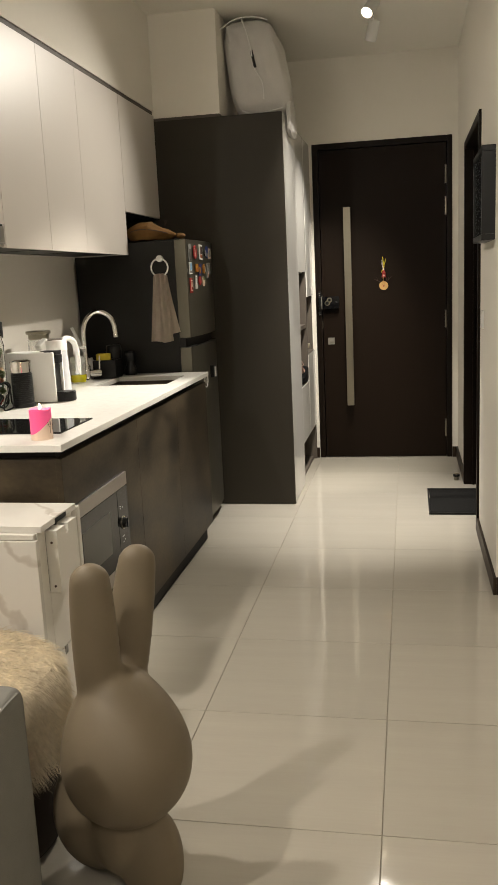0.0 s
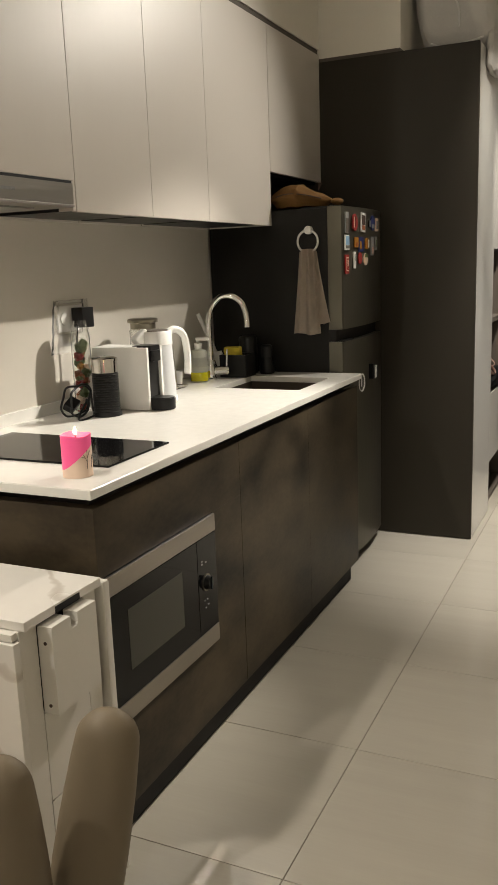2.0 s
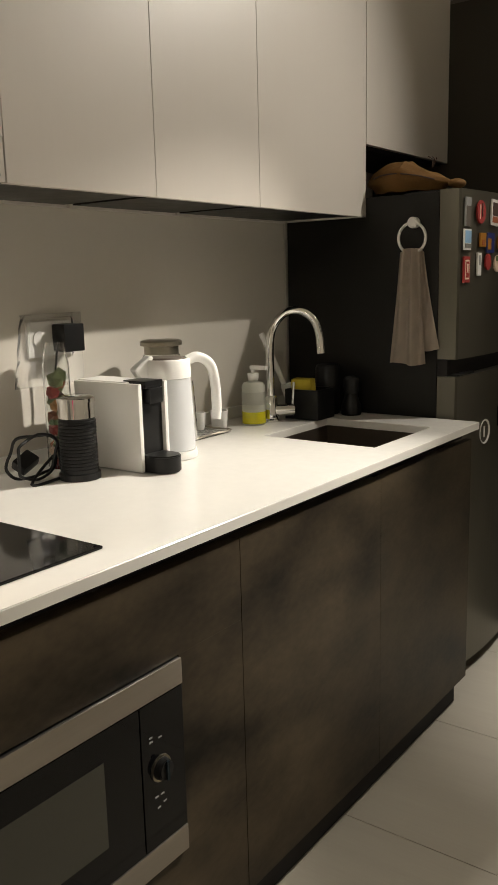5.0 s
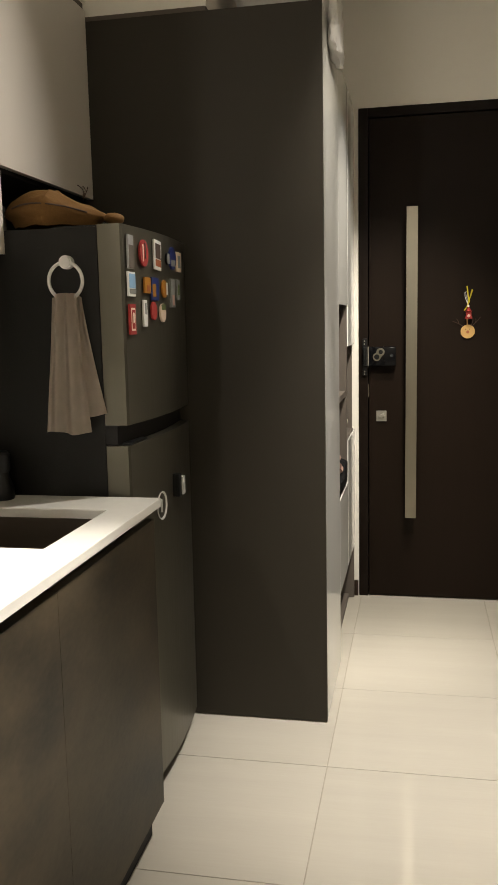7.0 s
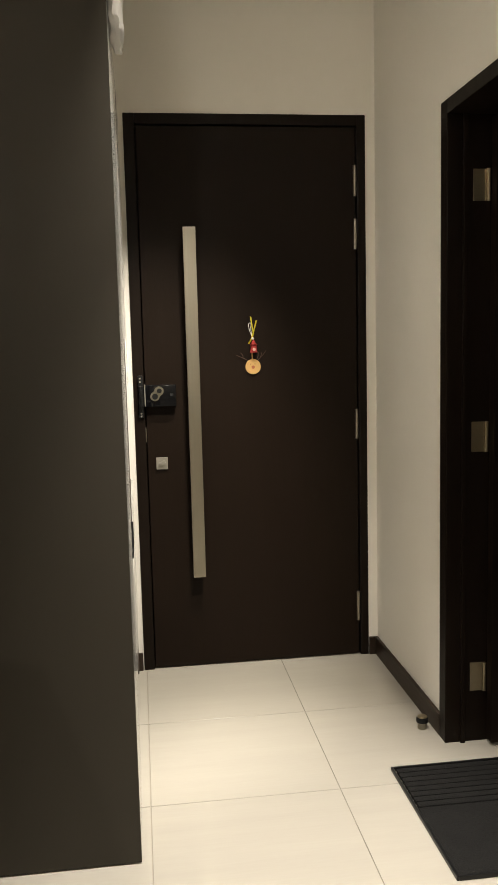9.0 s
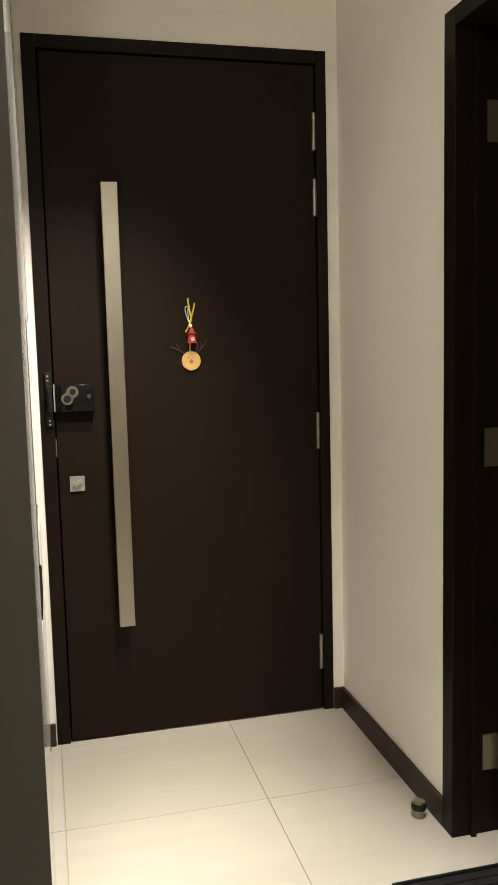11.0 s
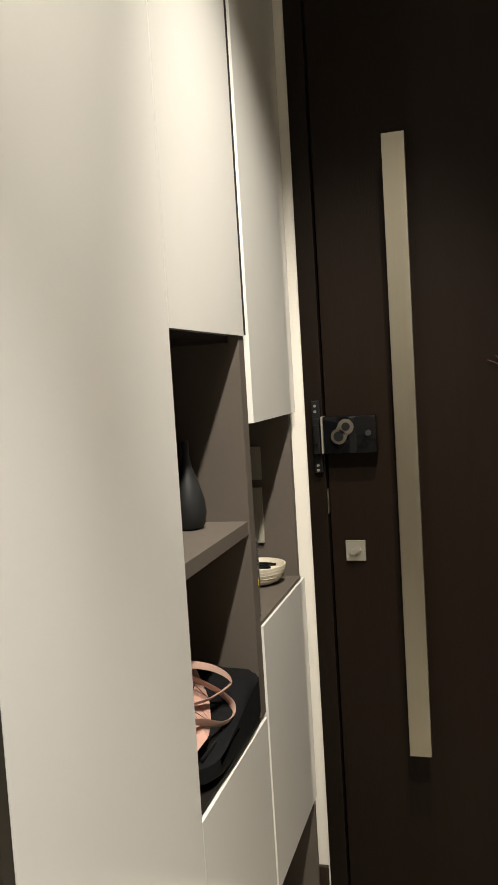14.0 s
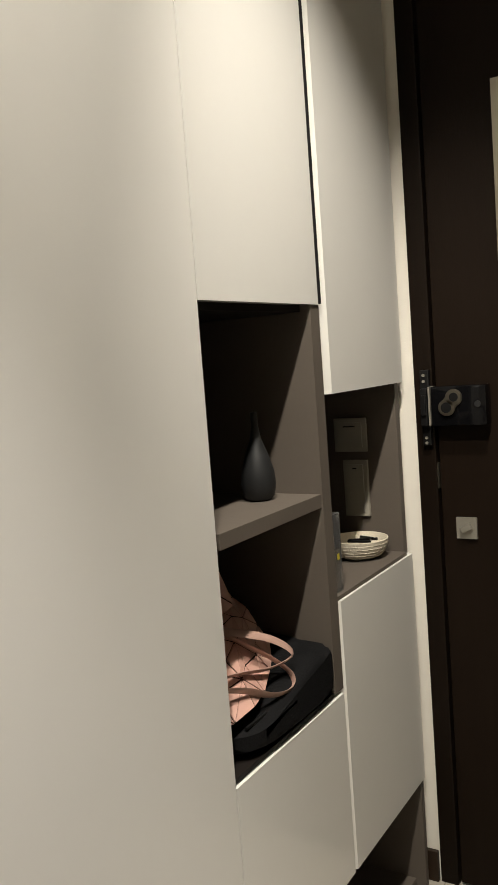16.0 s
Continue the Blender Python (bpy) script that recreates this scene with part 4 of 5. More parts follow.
# wall socket with a charger and a plastic bag
ws = thing("wall_socket", (WX, 3.50, 1.22), "white double wall socket with a black charger plugged in", "socket")
sxx = WX + 0.006
part("plate", box(sxx, sxx + 0.009, 3.425, 3.575, 1.170, 1.256, 0.002), M_WHITE, ws)
for y in (3.463, 3.537):
    part("socket_face", cyl(0.022, 0.003, (sxx + 0.009, y, 1.213), 24, axis="x"), M_WHITE, ws)
part("charger", box(sxx + 0.012, sxx + 0.058, 3.498, 3.562, 1.180, 1.248, 0.004), M_BLACK, ws, "black cube charger", True)
part("charger_cable", tube([(sxx + 0.04, 3.495, 1.205), (sxx + 0.045, 3.482, 1.18), (sxx + 0.04, 3.478, 1.13), (sxx + 0.045, 3.483, 1.08), (sxx + 0.05, 3.48, 1.02)], 0.003, 8), M_BLACK, ws)
pb = bmesh.new()
for i in range(13):
    for j in range(15):
        pb.verts.new((sxx + 0.012 + 0.006 * noise.noise(Vector((i * 0.6, j * 0.5, 1))), 3.405 + 0.19 * i / 12 - 0.03 * (1 - j / 14) * (1 - i / 12), 1.10 + 0.175 * j / 14))
pb.verts.ensure_lookup_table()
for i in range(12):
    for j in range(14):
        if not (i > 1 and i < 10 and 4 < j < 13):
            pb.faces.new([pb.verts[q] for q in (i * 15 + j, (i + 1) * 15 + j, (i + 1) * 15 + j + 1, i * 15 + j + 1)])
pbs = thing("socket_cover", (WX + 0.02, 3.5, 1.19), "crumpled clear plastic cover round the wall socket", "cover")
pbo = part("film", pb, M_FILM, pbs, smooth=True)
so = pbo.modifiers.new("thick", "SOLIDIFY")
so.thickness = 0.001
pbo.visible_shadow = False

# kettle and carafe
kt = thing("kettle", (-1.475, 3.70, 0.9), "white and pale grey electric kettle with a loop handle", "kettle")
kx, ky = -1.480, 3.668
part("base", lathe([(0.001, 0.0), (0.070, 0.0), (0.072, 0.006), (0.070, 0.020), (0.001, 0.020)], (kx, ky, 0.901)), M_WHITE, kt, smooth=True)
part("body", lathe([(0.001, 0.021), (0.067, 0.021), (0.066, 0.06), (0.060, 0.20), (0.001, 0.20)], (kx, ky, 0.901)), mat("pale_blue_grey_plastic", (0.55, 0.56, 0.57), 0.3, var=0.03), kt, "pale grey body", True)
part("rim", lathe([(0.060, 0.200), (0.062, 0.201), (0.0605, 0.243), (0.057, 0.248), (0.054, 0.246), (0.001, 0.240)], (kx, ky, 0.901)), M_WHITE, kt, smooth=True)
part("lid", lathe([(0.001, 0.250), (0.046, 0.249), (0.048, 0.243), (0.001, 0.240)], (kx, ky, 0.9035)), M_NICHE, kt, "dark lid", True)
part("spout", moved(box(-0.016, 0.016, -0.03, 0.03, -0.02, 0.02, 0.010, 3), pose(kx - 0.02, ky - 0.055, 1.128, 35, 0, -20)), M_WHITE, kt, smooth=True)
part("handle", tube([(kx + 0.028, ky + 0.045, 1.140), (kx + 0.040, ky + 0.075, 1.148), (kx + 0.055, ky + 0.105, 1.128), (kx + 0.060, ky + 0.118, 1.08), (kx + 0.060, ky + 0.122, 1.02), (kx + 0.058, ky + 0.120, 0.985)], 0.013, 12), M_WHITE, kt, "white loop handle", True)
part("gauge", tube([(kx + 0.045, ky + 0.052, 0.94), (kx + 0.043, ky + 0.050, 1.02), (kx + 0.040, ky + 0.047, 1.09)], 0.005, 8), M_CHROME, kt)
cf = thing("glass_canister", (-1.59, 3.775, 0.9), "clear glass canister with a steel lid", "canister")
part("jar", lathe([(0.001, 0.0), (0.048, 0.0), (0.050, 0.005), (0.050, 0.245), (0.047, 0.245), (0.047, 0.008), (0.001, 0.008)], (-1.59, 3.775, 0.901)), M_CLEAR, cf, smooth=True)
part("lid", lathe([(0.001, 0.247), (0.046, 0.247), (0.046, 0.268), (0.056, 0.270), (0.056, 0.280), (0.050, 0.284), (0.001, 0.284)], (-1.59, 3.775, 0.901)), M_STEEL, cf, "brushed steel lid", True)
part("handle", lathe([(0.048, 0.09), (0.052, 0.09), (0.052, 0.11), (0.048, 0.11)], (-1.59, 3.775, 0.901)), M_WHITE, cf, smooth=True)

# around the sink
ty = thing("drying_tray", (-1.61, 3.92, 0.9), "thin clear drying tray holding small white cups", "tray")
part("tray", box(-1.675, -1.555, 3.84, 4.02, 0.9005, 0.906, 0.002), M_FILM, ty)
part("tray_rim", tube([(-1.675, 3.84, 0.908), (-1.615, 3.84, 0.908), (-1.555, 3.84, 0.908), (-1.555, 3.93, 0.908), (-1.555, 4.02, 0.908), (-1.615, 4.02, 0.908), (-1.675, 4.02, 0.908), (-1.675, 3.93, 0.908)], 0.003, 6, True), M_STEEL, ty)
cups = []
for x, y, r, h in ((-1.645, 3.985, 0.020, 0.05), (-1.62, 4.05, 0.026, 0.055)):
    cups.append(solo("cup", lathe([(0.001, 0.0), (r * 0.75, 0.0), (r * 0.9, 0.01), (r, h), (r - 0.002, h), (r * 0.85, 0.008), (0.001, 0.006)], (x, y, 0.9065 if y < 4.02 else 0.9005)), M_WHITE, "small white cup beside the sink", "cup", True, "cups by the sink"))
sb = thing("soap_dispenser", (-1.580, 4.172, 0.9), "clear pump bottle with yellow washing-up liquid", "soap dispenser")
part("bottle", lathe([(0.001, 0.0), (0.034, 0.0), (0.036, 0.004), (0.036, 0.118), (0.030, 0.128), (0.015, 0.132), (0.015, 0.140), (0.001, 0.140)], (-1.580, 4.172, 0.9005), 28), M_FROST, sb, "frosted clear plastic", True)
part("liquid", lathe([(0.0362, 0.004), (0.0366, 0.004), (0.0366, 0.040), (0.0362, 0.040)], (-1.580, 4.172, 0.9005), 28), M_SOAP, sb, "yellow liquid", True)
part("label_patch", lathe([(0.0364, 0.062), (0.0367, 0.062), (0.0367, 0.10), (0.0364, 0.10)], (-1.580, 4.172, 0.9005), 28), M_FILM, sb)
pm = lathe([(0.001, 0.140), (0.017, 0.140), (0.017, 0.156), (0.007, 0.158), (0.007, 0.172), (0.001, 0.172)], (-1.580, 4.172, 0.9005), 20)
absorb(pm, box(-1.588, -1.530, 4.165, 4.179, 1.068, 1.080, 0.003))
part("pump", pm, M_WHITE, sb, "white pump head", True)
tp = thing("tap", (-1.56, 4.235, 0.9), "chrome swan-neck kitchen tap with a side lever", "tap")
part("base", lathe([(0.001, 0.0), (0.026, 0.0), (0.026, 0.006), (0.021, 0.010), (0.021, 0.075), (0.016, 0.082), (0.001, 0.082)], (-1.56, 4.235, 0.9085)), M_CHROME, tp, smooth=True)
part("neck", tube([(-1.56, 4.235, 0.96), (-1.56, 4.235, 1.06), (-1.56, 4.236, 1.15), (-1.548, 4.242, 1.205), (-1.515, 4.255, 1.243), (-1.475, 4.270, 1.250), (-1.435, 4.285, 1.225), (-1.417, 4.292, 1.180), (-1.412, 4.294, 1.120)], 0.0125, 14), M_CHROME, tp, smooth=True)
sv = part("valve_body", moved(cyl(0.019, 0.062, (0, 0, 0.012), 24, bev=0.003), pose(-1.56, 4.235, 0.944, 0, 90, 38)), M_CHROME, tp, "chrome side valve", True)
part("lever", tube([(-1.507, 4.276, 0.944), (-1.505, 4.278, 0.985), (-1.503, 4.280, 1.030)], 0.0045, 10), M_CHROME, sv, smooth=True)
br = thing("dish_brush", (-1.60, 4.39, 0.9), "white long-handled dish brush leaning on the wall", "brush")
part("handle", tube([(-1.600, 4.395, 0.96), (-1.630, 4.368, 1.06), (-1.662, 4.335, 1.165)], 0.009, 8, flat=0.6), M_WHITE, br, smooth=True)
part("head", moved(box(-0.018, 0.018, -0.012, 0.012, -0.05, 0.05, 0.006), pose(-1.594, 4.399, 0.952, 12, -12, 0)), M_WHITE, br, smooth=True)
sc = thing("sponge_caddy", (-1.50, 4.36, 0.9), "black sponge caddy holding a yellow sponge", "caddy")
cbm = bmesh.new()
for b in ((-1.55, -1.43, 4.30, 4.306, 0.9015, 0.995), (-1.55, -1.43, 4.396, 4.402, 0.9015, 0.995), (-1.55, -1.544, 4.306, 4.396, 0.9015, 0.995), (-1.436, -1.43, 4.306, 4.396, 0.9015, 0.995), (-1.544, -1.436, 4.306, 4.396, 0.9015, 0.907)):
    box(*b, bm=cbm)
part("box", cbm, M_BLACK, sc)
part("sponge", moved(box(-0.036, 0.036, -0.017, 0.017, -0.044, 0.044, 0.009), pose(-1.500, 4.332, 0.984, 6, 0, 4)), M_YELLOW, sc, "yellow sponge", True)
cn = solo("canister", lathe([(0.001, 0.0), (0.038, 0.0), (0.040, 0.006), (0.040, 0.150), (0.034, 0.160), (0.001, 0.162)], (-1.49, 4.462, 0.9005)), M_BLACK, "black lidded canister by the sink", "canister", True)
pmx = thing("pepper_mill", (-1.405, 4.462, 0.9), "short black pepper mill on the worktop", "pepper mill")
part("body", lathe([(0.001, 0.0), (0.031, 0.0), (0.033, 0.006), (0.032, 0.030), (0.022, 0.056), (0.020, 0.070), (0.001, 0.070)], (-1.405, 4.466, 0.9005)), M_BLACK, pmx, smooth=True)
part("cap", lathe([(0.001, 0.070), (0.022, 0.070), (0.025, 0.077), (0.025, 0.116), (0.018, 0.124), (0.001, 0.124)], (-1.405, 4.466, 0.9005)), M_VASE, pmx, smooth=True)

# all that stands on the worktop rests on its upper face
for standing in (hb, ca, cm, mf, jb, kt, cf, ty, sb, br, sc, cn, pmx) + tuple(cups):
    standing.location.z += 0.008

# ---- wall cupboards ----
UX = -1.40
TOP = 2.331


def wall_unit(y0, y1, z0, label):
    u = thing("wall_cabinet", ((WX + UX) / 2, (y0 + y1) / 2, z0), label, "cabinet", "kitchen wall cabinets")
    part("body", box(WX + 0.007, UX - 0.020, y0 + 0.001, y1 - 0.001, z0 + 0.012, TOP), M_NICHE, u)
    part("door", box(UX - 0.019, UX, y0 + 0.0012, y1 - 0.0012, z0, TOP, 0.0010), M_UPPER, u, "pale laminate door")
    return u


for y0, y1, z0 in ((3.162, 3.574, 1.530), (3.574, 3.975, 1.530), (3.975, 4.540, 1.530)):
    u = wall_unit(y0, y1, z0, "pale wood-look handleless wall cabinet above the worktop")
    # black sheet puts the shade under the cabinet into its colour
    part("underside_shade", box(WX + 0.02, UX - 0.03, y0 + 0.015, y1 - 0.015, z0 + 0.004, z0 + 0.012), M_BLACK, u)
    part("rear_strip", box(WX + 0.0065, WX + 0.022, y0 + 0.004, y1 - 0.004, z0 - 0.002, z0 + 0.012), M_UPPER, u, "pale strip along the wall")
part("cheek", box(WX + 0.007, UX - 0.001, 4.5405, 4.554, 1.530, TOP), M_UPPER, u, "pale cheek panel")
hu = wall_unit(2.572, 3.162, 1.612, "pale wood-look wall cabinet above the cooker hood")
part("hood_cheek", box(UX - 0.05, UX - 0.001, 3.146, 3.160, 1.532, 1.611), M_UPPER, hu)
part("end_panel", box(WX + 0.007, UX, 2.552, 2.571, 1.532, TOP, 0.001), M_UPPER, hu, "pale end panel")
fu = wall_unit(4.5555, 5.184, 1.752, "pale wood-look wall cabinet above the fridge")
# black sheet standing for the shade under the cabinet
part("fridge_gap_shade", box(WX + 0.007, UX - 0.03, 4.557, 5.183, 1.744, 1.762), M_GAP, fu)
struct("cornice_gap", box(WX, UX - 0.012, 2.56, 5.195, TOP - 0.004, 2.358), M_NICHE, "dark recessed line between cupboards and soffit", "trim")
ho = thing("cooker_hood", (-1.5, 2.87, 1.54), "slim steel pull-out cooker hood under the wall cabinet", "cooker hood")
part("visor", box(UX - 0.035, UX + 0.004, 2.590, 3.144, 1.548, 1.6035), M_HOOD, ho, "brushed steel visor")
part("body", box(WX + 0.03, UX - 0.035, 2.590, 3.144, 1.540, 1.602), M_HOOD, ho)
# black fill for the shaded slit above the visor
part("gap_strip", box(UX - 0.03, UX + 0.001, 2.590, 3.144, 1.6038, 1.6112), M_GAP, ho)
part("lip", box(UX - 0.04, UX + 0.006, 2.585, 3.145, 1.540, 1.547, 0.001), M_STEELH, ho)
part("maker_mark", box(UX + 0.004, UX + 0.0048, 2.83, 2.90, 1.571, 1.579), M_GREY, ho)
part("maker_mark", box(UX + 0.004, UX + 0.0048, 2.805, 2.822, 1.568, 1.582), M_BLACK, ho)
for y in (2.70, 2.95):
    part("filter", box(WX + 0.06, UX - 0.06, y - 0.10, y + 0.10, 1.535, 1.540), M_GREY, ho)

# ---- fridge ----
fg = thing("fridge", (-1.4, 4.85, 0), "dark grey two-door fridge-freezer covered in magnets", "fridge")
part("body", box(WX + 0.012, -1.153, 4.556, 5.140, 0.02, 1.590, 0.004), M_FRSIDE, fg, "dark painted fridge body", True)


def bowed_door(z0, z1):
    bm = bmesh.new()
    n = 44
    prof = [(-1.151, 4.556), (-1.092, 4.556)]
    for k in range(n + 1):
        u = k / n
        prof.append((-1.088 + 0.018 * math.sin(math.pi * u), 4.566 + 0.564 * u))
    prof += [(-1.098, 5.140), (-1.151, 5.140)]
    lo = [bm.verts.new((x, y, z0)) for x, y in prof]
    hi = [bm.verts.new((x, y, z1)) for x, y in prof]
    m = len(prof)
    for k in range(m):
        bm.faces.new((lo[k], lo[(k + 1) % m], hi[(k + 1) % m], hi[k]))
    bm.faces.new(list(reversed(lo)))
    bm.faces.new(hi)
    bmesh.ops.recalc_face_normals(bm, faces=bm.faces)
    return bm


part("freezer_door", bowed_door(1.088, 1.595), M_FRDOOR, fg, "grey metal freezer door")
part("fridge_door", bowed_door(0.055, 1.034), M_FRDOOR, fg, "grey metal fridge door")
gp = bowed_door(1.036, 1.086)
moved(gp, Matrix.Translation((-0.028, 0.004, 0)))
part("handle_recess", gp, M_GAP, fg, "black recessed grip", True)
part("recess_lip", box(-1.116, -1.086, 4.575, 4.70, 1.034, 1.040, 0.002), M_BLACK, fg)
part("top_trim", box(-1.30, -1.14, 4.62, 5.13, 1.590, 1.602, 0.003), M_BLACK, fg)
for y in (4.60, 5.09):
    part("foot", cyl(0.02, 0.02, (-1.20, y, 0.0), 16), M_BLACK, fg)


def door_x(y):
    return -1.088 + 0.018 * math.sin(math.pi * (y - 4.566) / 0.564)


def magnet(y, z, w, h, material, label, inner=None, round_=False, tilt=0.0):
    x = door_x(y) + 0.0005
    mg = thing("fridge_magnet", (x, y, z), label, "magnet", "magnets on the fridge")
    face = moved(cyl(w / 2, 0.006, (0, 0, 0), 28, axis="x", bev=0.001), Matrix.Translation((x, y, z))) if round_ else moved(box(0, 0.006, -w / 2, w / 2, -h / 2, h / 2, 0.0015), pose(x, y, z, tilt, 0, 0))
    part("plaque", face, material, mg)
    for lay, (dy, dz, ww, hh, mm) in enumerate(inner or ()):
        part("print", moved(box(0.006, 0.0070 + 0.0006 * lay, dy - ww / 2, dy + ww / 2, dz - hh / 2, dz + hh / 2), pose(x, y, z, tilt, 0, 0)), mm, mg)
    return mg


magnet(4.600, 1.528, 0.040, 0.085, M_GREY, "narrow grey photo magnet with a tower", [(0, -0.012, 0.034, 0.058, M_NICHE)])
magnet(4.685, 1.531, 0.070, 0.070, M_RED, "round red and cream enamel magnet", [(-0.012, 0, 0.006, 0.044, M_WAX), (0.006, 0.006, 0.006, 0.040, M_TWIG)], True)
magnet(4.785, 1.533, 0.060, 0.080, M_WHITE, "white-framed picture magnet on the fridge", [(0, 0.010, 0.044, 0.040, M_TWIG), (0, -0.022, 0.044, 0.018, M_RUST)], tilt=-3)
magnet(4.882, 1.530, 0.035, 0.045, M_BLACK, "small round black magnet on the fridge", [(0, 0, 0.02, 0.028, M_GREY)], True)
magnet(4.935, 1.535, 0.066, 0.072, M_BLUE, "blue shaped souvenir magnet", [(0, -0.014, 0.04, 0.018, M_GREY)], True)
magnet(5.018, 1.530, 0.048, 0.058, M_WAX, "cream framed souvenir magnet", [(0, 0, 0.026, 0.036, M_GREY)])
magnet(4.600, 1.447, 0.052, 0.062, M_WHITE, "pale blue seaside photo magnet", [(0, 0.008, 0.046, 0.036, M_SKY), (0, -0.018, 0.046, 0.012, M_SOFA)])
magnet(4.702, 1.448, 0.050, 0.042, M_ORANGE, "orange block magnet on the fridge", [(0.0, -0.008, 0.02, 0.016, M_RUST)])
magnet(4.757, 1.440, 0.062, 0.062, M_BLUE, "blue and orange shaped magnet", [(-0.012, -0.004, 0.028, 0.034, M_ORANGE)])
magnet(4.840, 1.444, 0.050, 0.044, M_ORANGE, "orange and white magnet on the fridge", [(0.016, 0, 0.012, 0.034, M_WHITE)], True)
magnet(4.926, 1.434, 0.040, 0.082, M_GREY, "narrow grey figure-shaped magnet", [(0, -0.02, 0.018, 0.03, M_ROSE)])
magnet(5.000, 1.447, 0.030, 0.060, M_GREY, "small grey pointed magnet", [(0, 0, 0.012, 0.03, M_GREEN)])
magnet(4.598, 1.358, 0.046, 0.078, M_RED, "red and cream shield magnet", [(0, 0, 0.030, 0.058, M_WAX), (0, 0, 0.022, 0.048, M_RED), (0, 0.004, 0.010, 0.026, M_WAX)])
magnet(4.680, 1.374, 0.030, 0.070, M_WHITE, "white scissors-shaped magnet on the fridge", [(0, 0.012, 0.010, 0.03, M_GREY)])
magnet(4.744, 1.381, 0.050, 0.030, M_RED, "small red shaped magnet on the fridge door", None, True)
magnet(4.818, 1.376, 0.052, 0.054, M_WAX, "cream and green house-shaped magnet", [(0, 0.016, 0.036, 0.016, M_GREEN)], True)
bo = thing("bottle_opener", (-1.07, 5.0, 0.86), "black and white clip stuck on the fridge door", "clip")
part("block", box(-1.0725, -1.050, 4.872, 4.898, 0.836, 0.905, 0.004), M_BLACK, bo)
part("tab", box(-1.074, -1.046, 4.899, 4.924, 0.838, 0.893, 0.003), M_WHITE, bo, "white tab")
rs = thing("round_sticker", (-1.075, 4.762, 0.834), "round white printed ring sticker on the fridge door", "sticker")
part("ring", tube([(door_x(4.762 + 0.036 * math.cos(a * math.pi / 8)) + 0.001, 4.762 + 0.036 * math.cos(a * math.pi / 8), 0.834 + 0.038 * math.sin(a * math.pi / 8)) for a in range(16)], 0.0040, 6, True, 0.5), M_WHITE, rs)
part("bar", box(door_x(4.762), door_x(4.762) + 0.0025, 4.754, 4.7628, 0.816, 0.852), M_WHITE, rs)

# towel ring, towel, pouch
rg = thing("towel_ring", (-1.232, 4.556, 1.46), "white plastic towel ring stuck on the fridge side", "towel ring")
part("ring", tube([(-1.232 + 0.045 * math.cos(a * math.pi / 10), 4.536, 1.457 + 0.046 * math.sin(a * math.pi / 10)) for a in range(20)], 0.0045, 10, True), M_WHITE, rg, smooth=True)
part("boss", cyl(0.017, 0.026, (-1.230, 4.530, 1.503), 24, axis="y", bev=0.003), M_WHITE, rg, smooth=True)


def towel_sheet(y, left, right, low, amp, phase):
    """A hanging cloth: gathered at the top, opening into upright folds."""
    bm = bmesh.new()
    nu, nv = 48, 30
    for j in range(nv + 1):
        w = j / nv
        for i in range(nu + 1):
            u = i / nu
            x0, x1 = left[0] + (left[1] - left[0]) * w, right[0] + (right[1] - right[0]) * w ** 1.2
            ridge = abs(((u * 2.6 + phase + 0.12 * w) % 1.0) - 0.5) * 2
            fold = amp * (0.5 - ridge * ridge * (3 - 2 * ridge)) * (1 - 0.25 * w) + 0.006 * noise.noise(Vector((u * 5, w * 1.2, 3.0 + phase)))
            z = 1.427 - (1.427 - low) * w - 0.012 * (1 - w) * (2 * u - 1) ** 2 + 0.004 * math.sin(7 * u + phase) * w
            bm.verts.new((x0 + (x1 - x0) * u, y + fold, z))
    bm.verts.ensure_lookup_table()
    for j in range(nv):
        for i in range(nu):
            a = j * (nu + 1) + i
            bm.faces.new([bm.verts[q] for q in (a, a + 1, a + nu + 2, a + nu + 1)])
    bmesh.ops.solidify(bm, geom=list(bm.faces), thickness=0.003)
    bmesh.ops.recalc_face_normals(bm, faces=bm.faces)
    return bm


tw = thing("hand_towel", (-1.232, 4.53, 1.08), "taupe hand towel hanging in folds from the ring", "towel")
part("cloth", towel_sheet(4.523, (-1.267, -1.300), (-1.196, -1.172), 1.072, 0.021, 0.32), M_TOWEL, tw, smooth=True)
part("rear_layer", towel_sheet(4.547, (-1.250, -1.240), (-1.194, -1.141), 1.116, 0.010, 0.55), M_TOWEL, tw, smooth=True)
pc = bmesh.new()
bmesh.ops.create_uvsphere(pc, u_segments=48, v_segments=24, radius=1)
for vv in pc.verts:
    c = vv.co.copy()
    x = c.x
    taper = 1.0 - 0.62 * max(0, x) ** 0.7 - 0.25 * max(0, -x) ** 3
    vv.co = Vector((-1.300 + 0.150 * x, 4.665 + 0.085 * c.y * taper, 1.6045 + (0.077 * (c.z + 1) * taper if c.z > -0.6 else 0.002) * 0.62 + 0.006 * noise.noise(c * 3)))
po = thing("suede_pouch", (-1.27, 4.66, 1.603), "tan suede drawstring pouch lying on the fridge", "pouch")
part("pouch_body", pc, M_LEATHER, po, smooth=True)
nk = bmesh.new()
bmesh.ops.create_uvsphere(nk, u_segments=20, v_segments=12, radius=1)
for vv in nk.verts:
    vv.co = Vector((-1.140 + 0.026 * vv.co.x, 4.655 + 0.036 * vv.co.y, 1.619 + 0.014 * vv.co.z + 0.004 * noise.noise(vv.co * 4)))
part("neck_frill", nk, M_LEATHER, po, smooth=True)
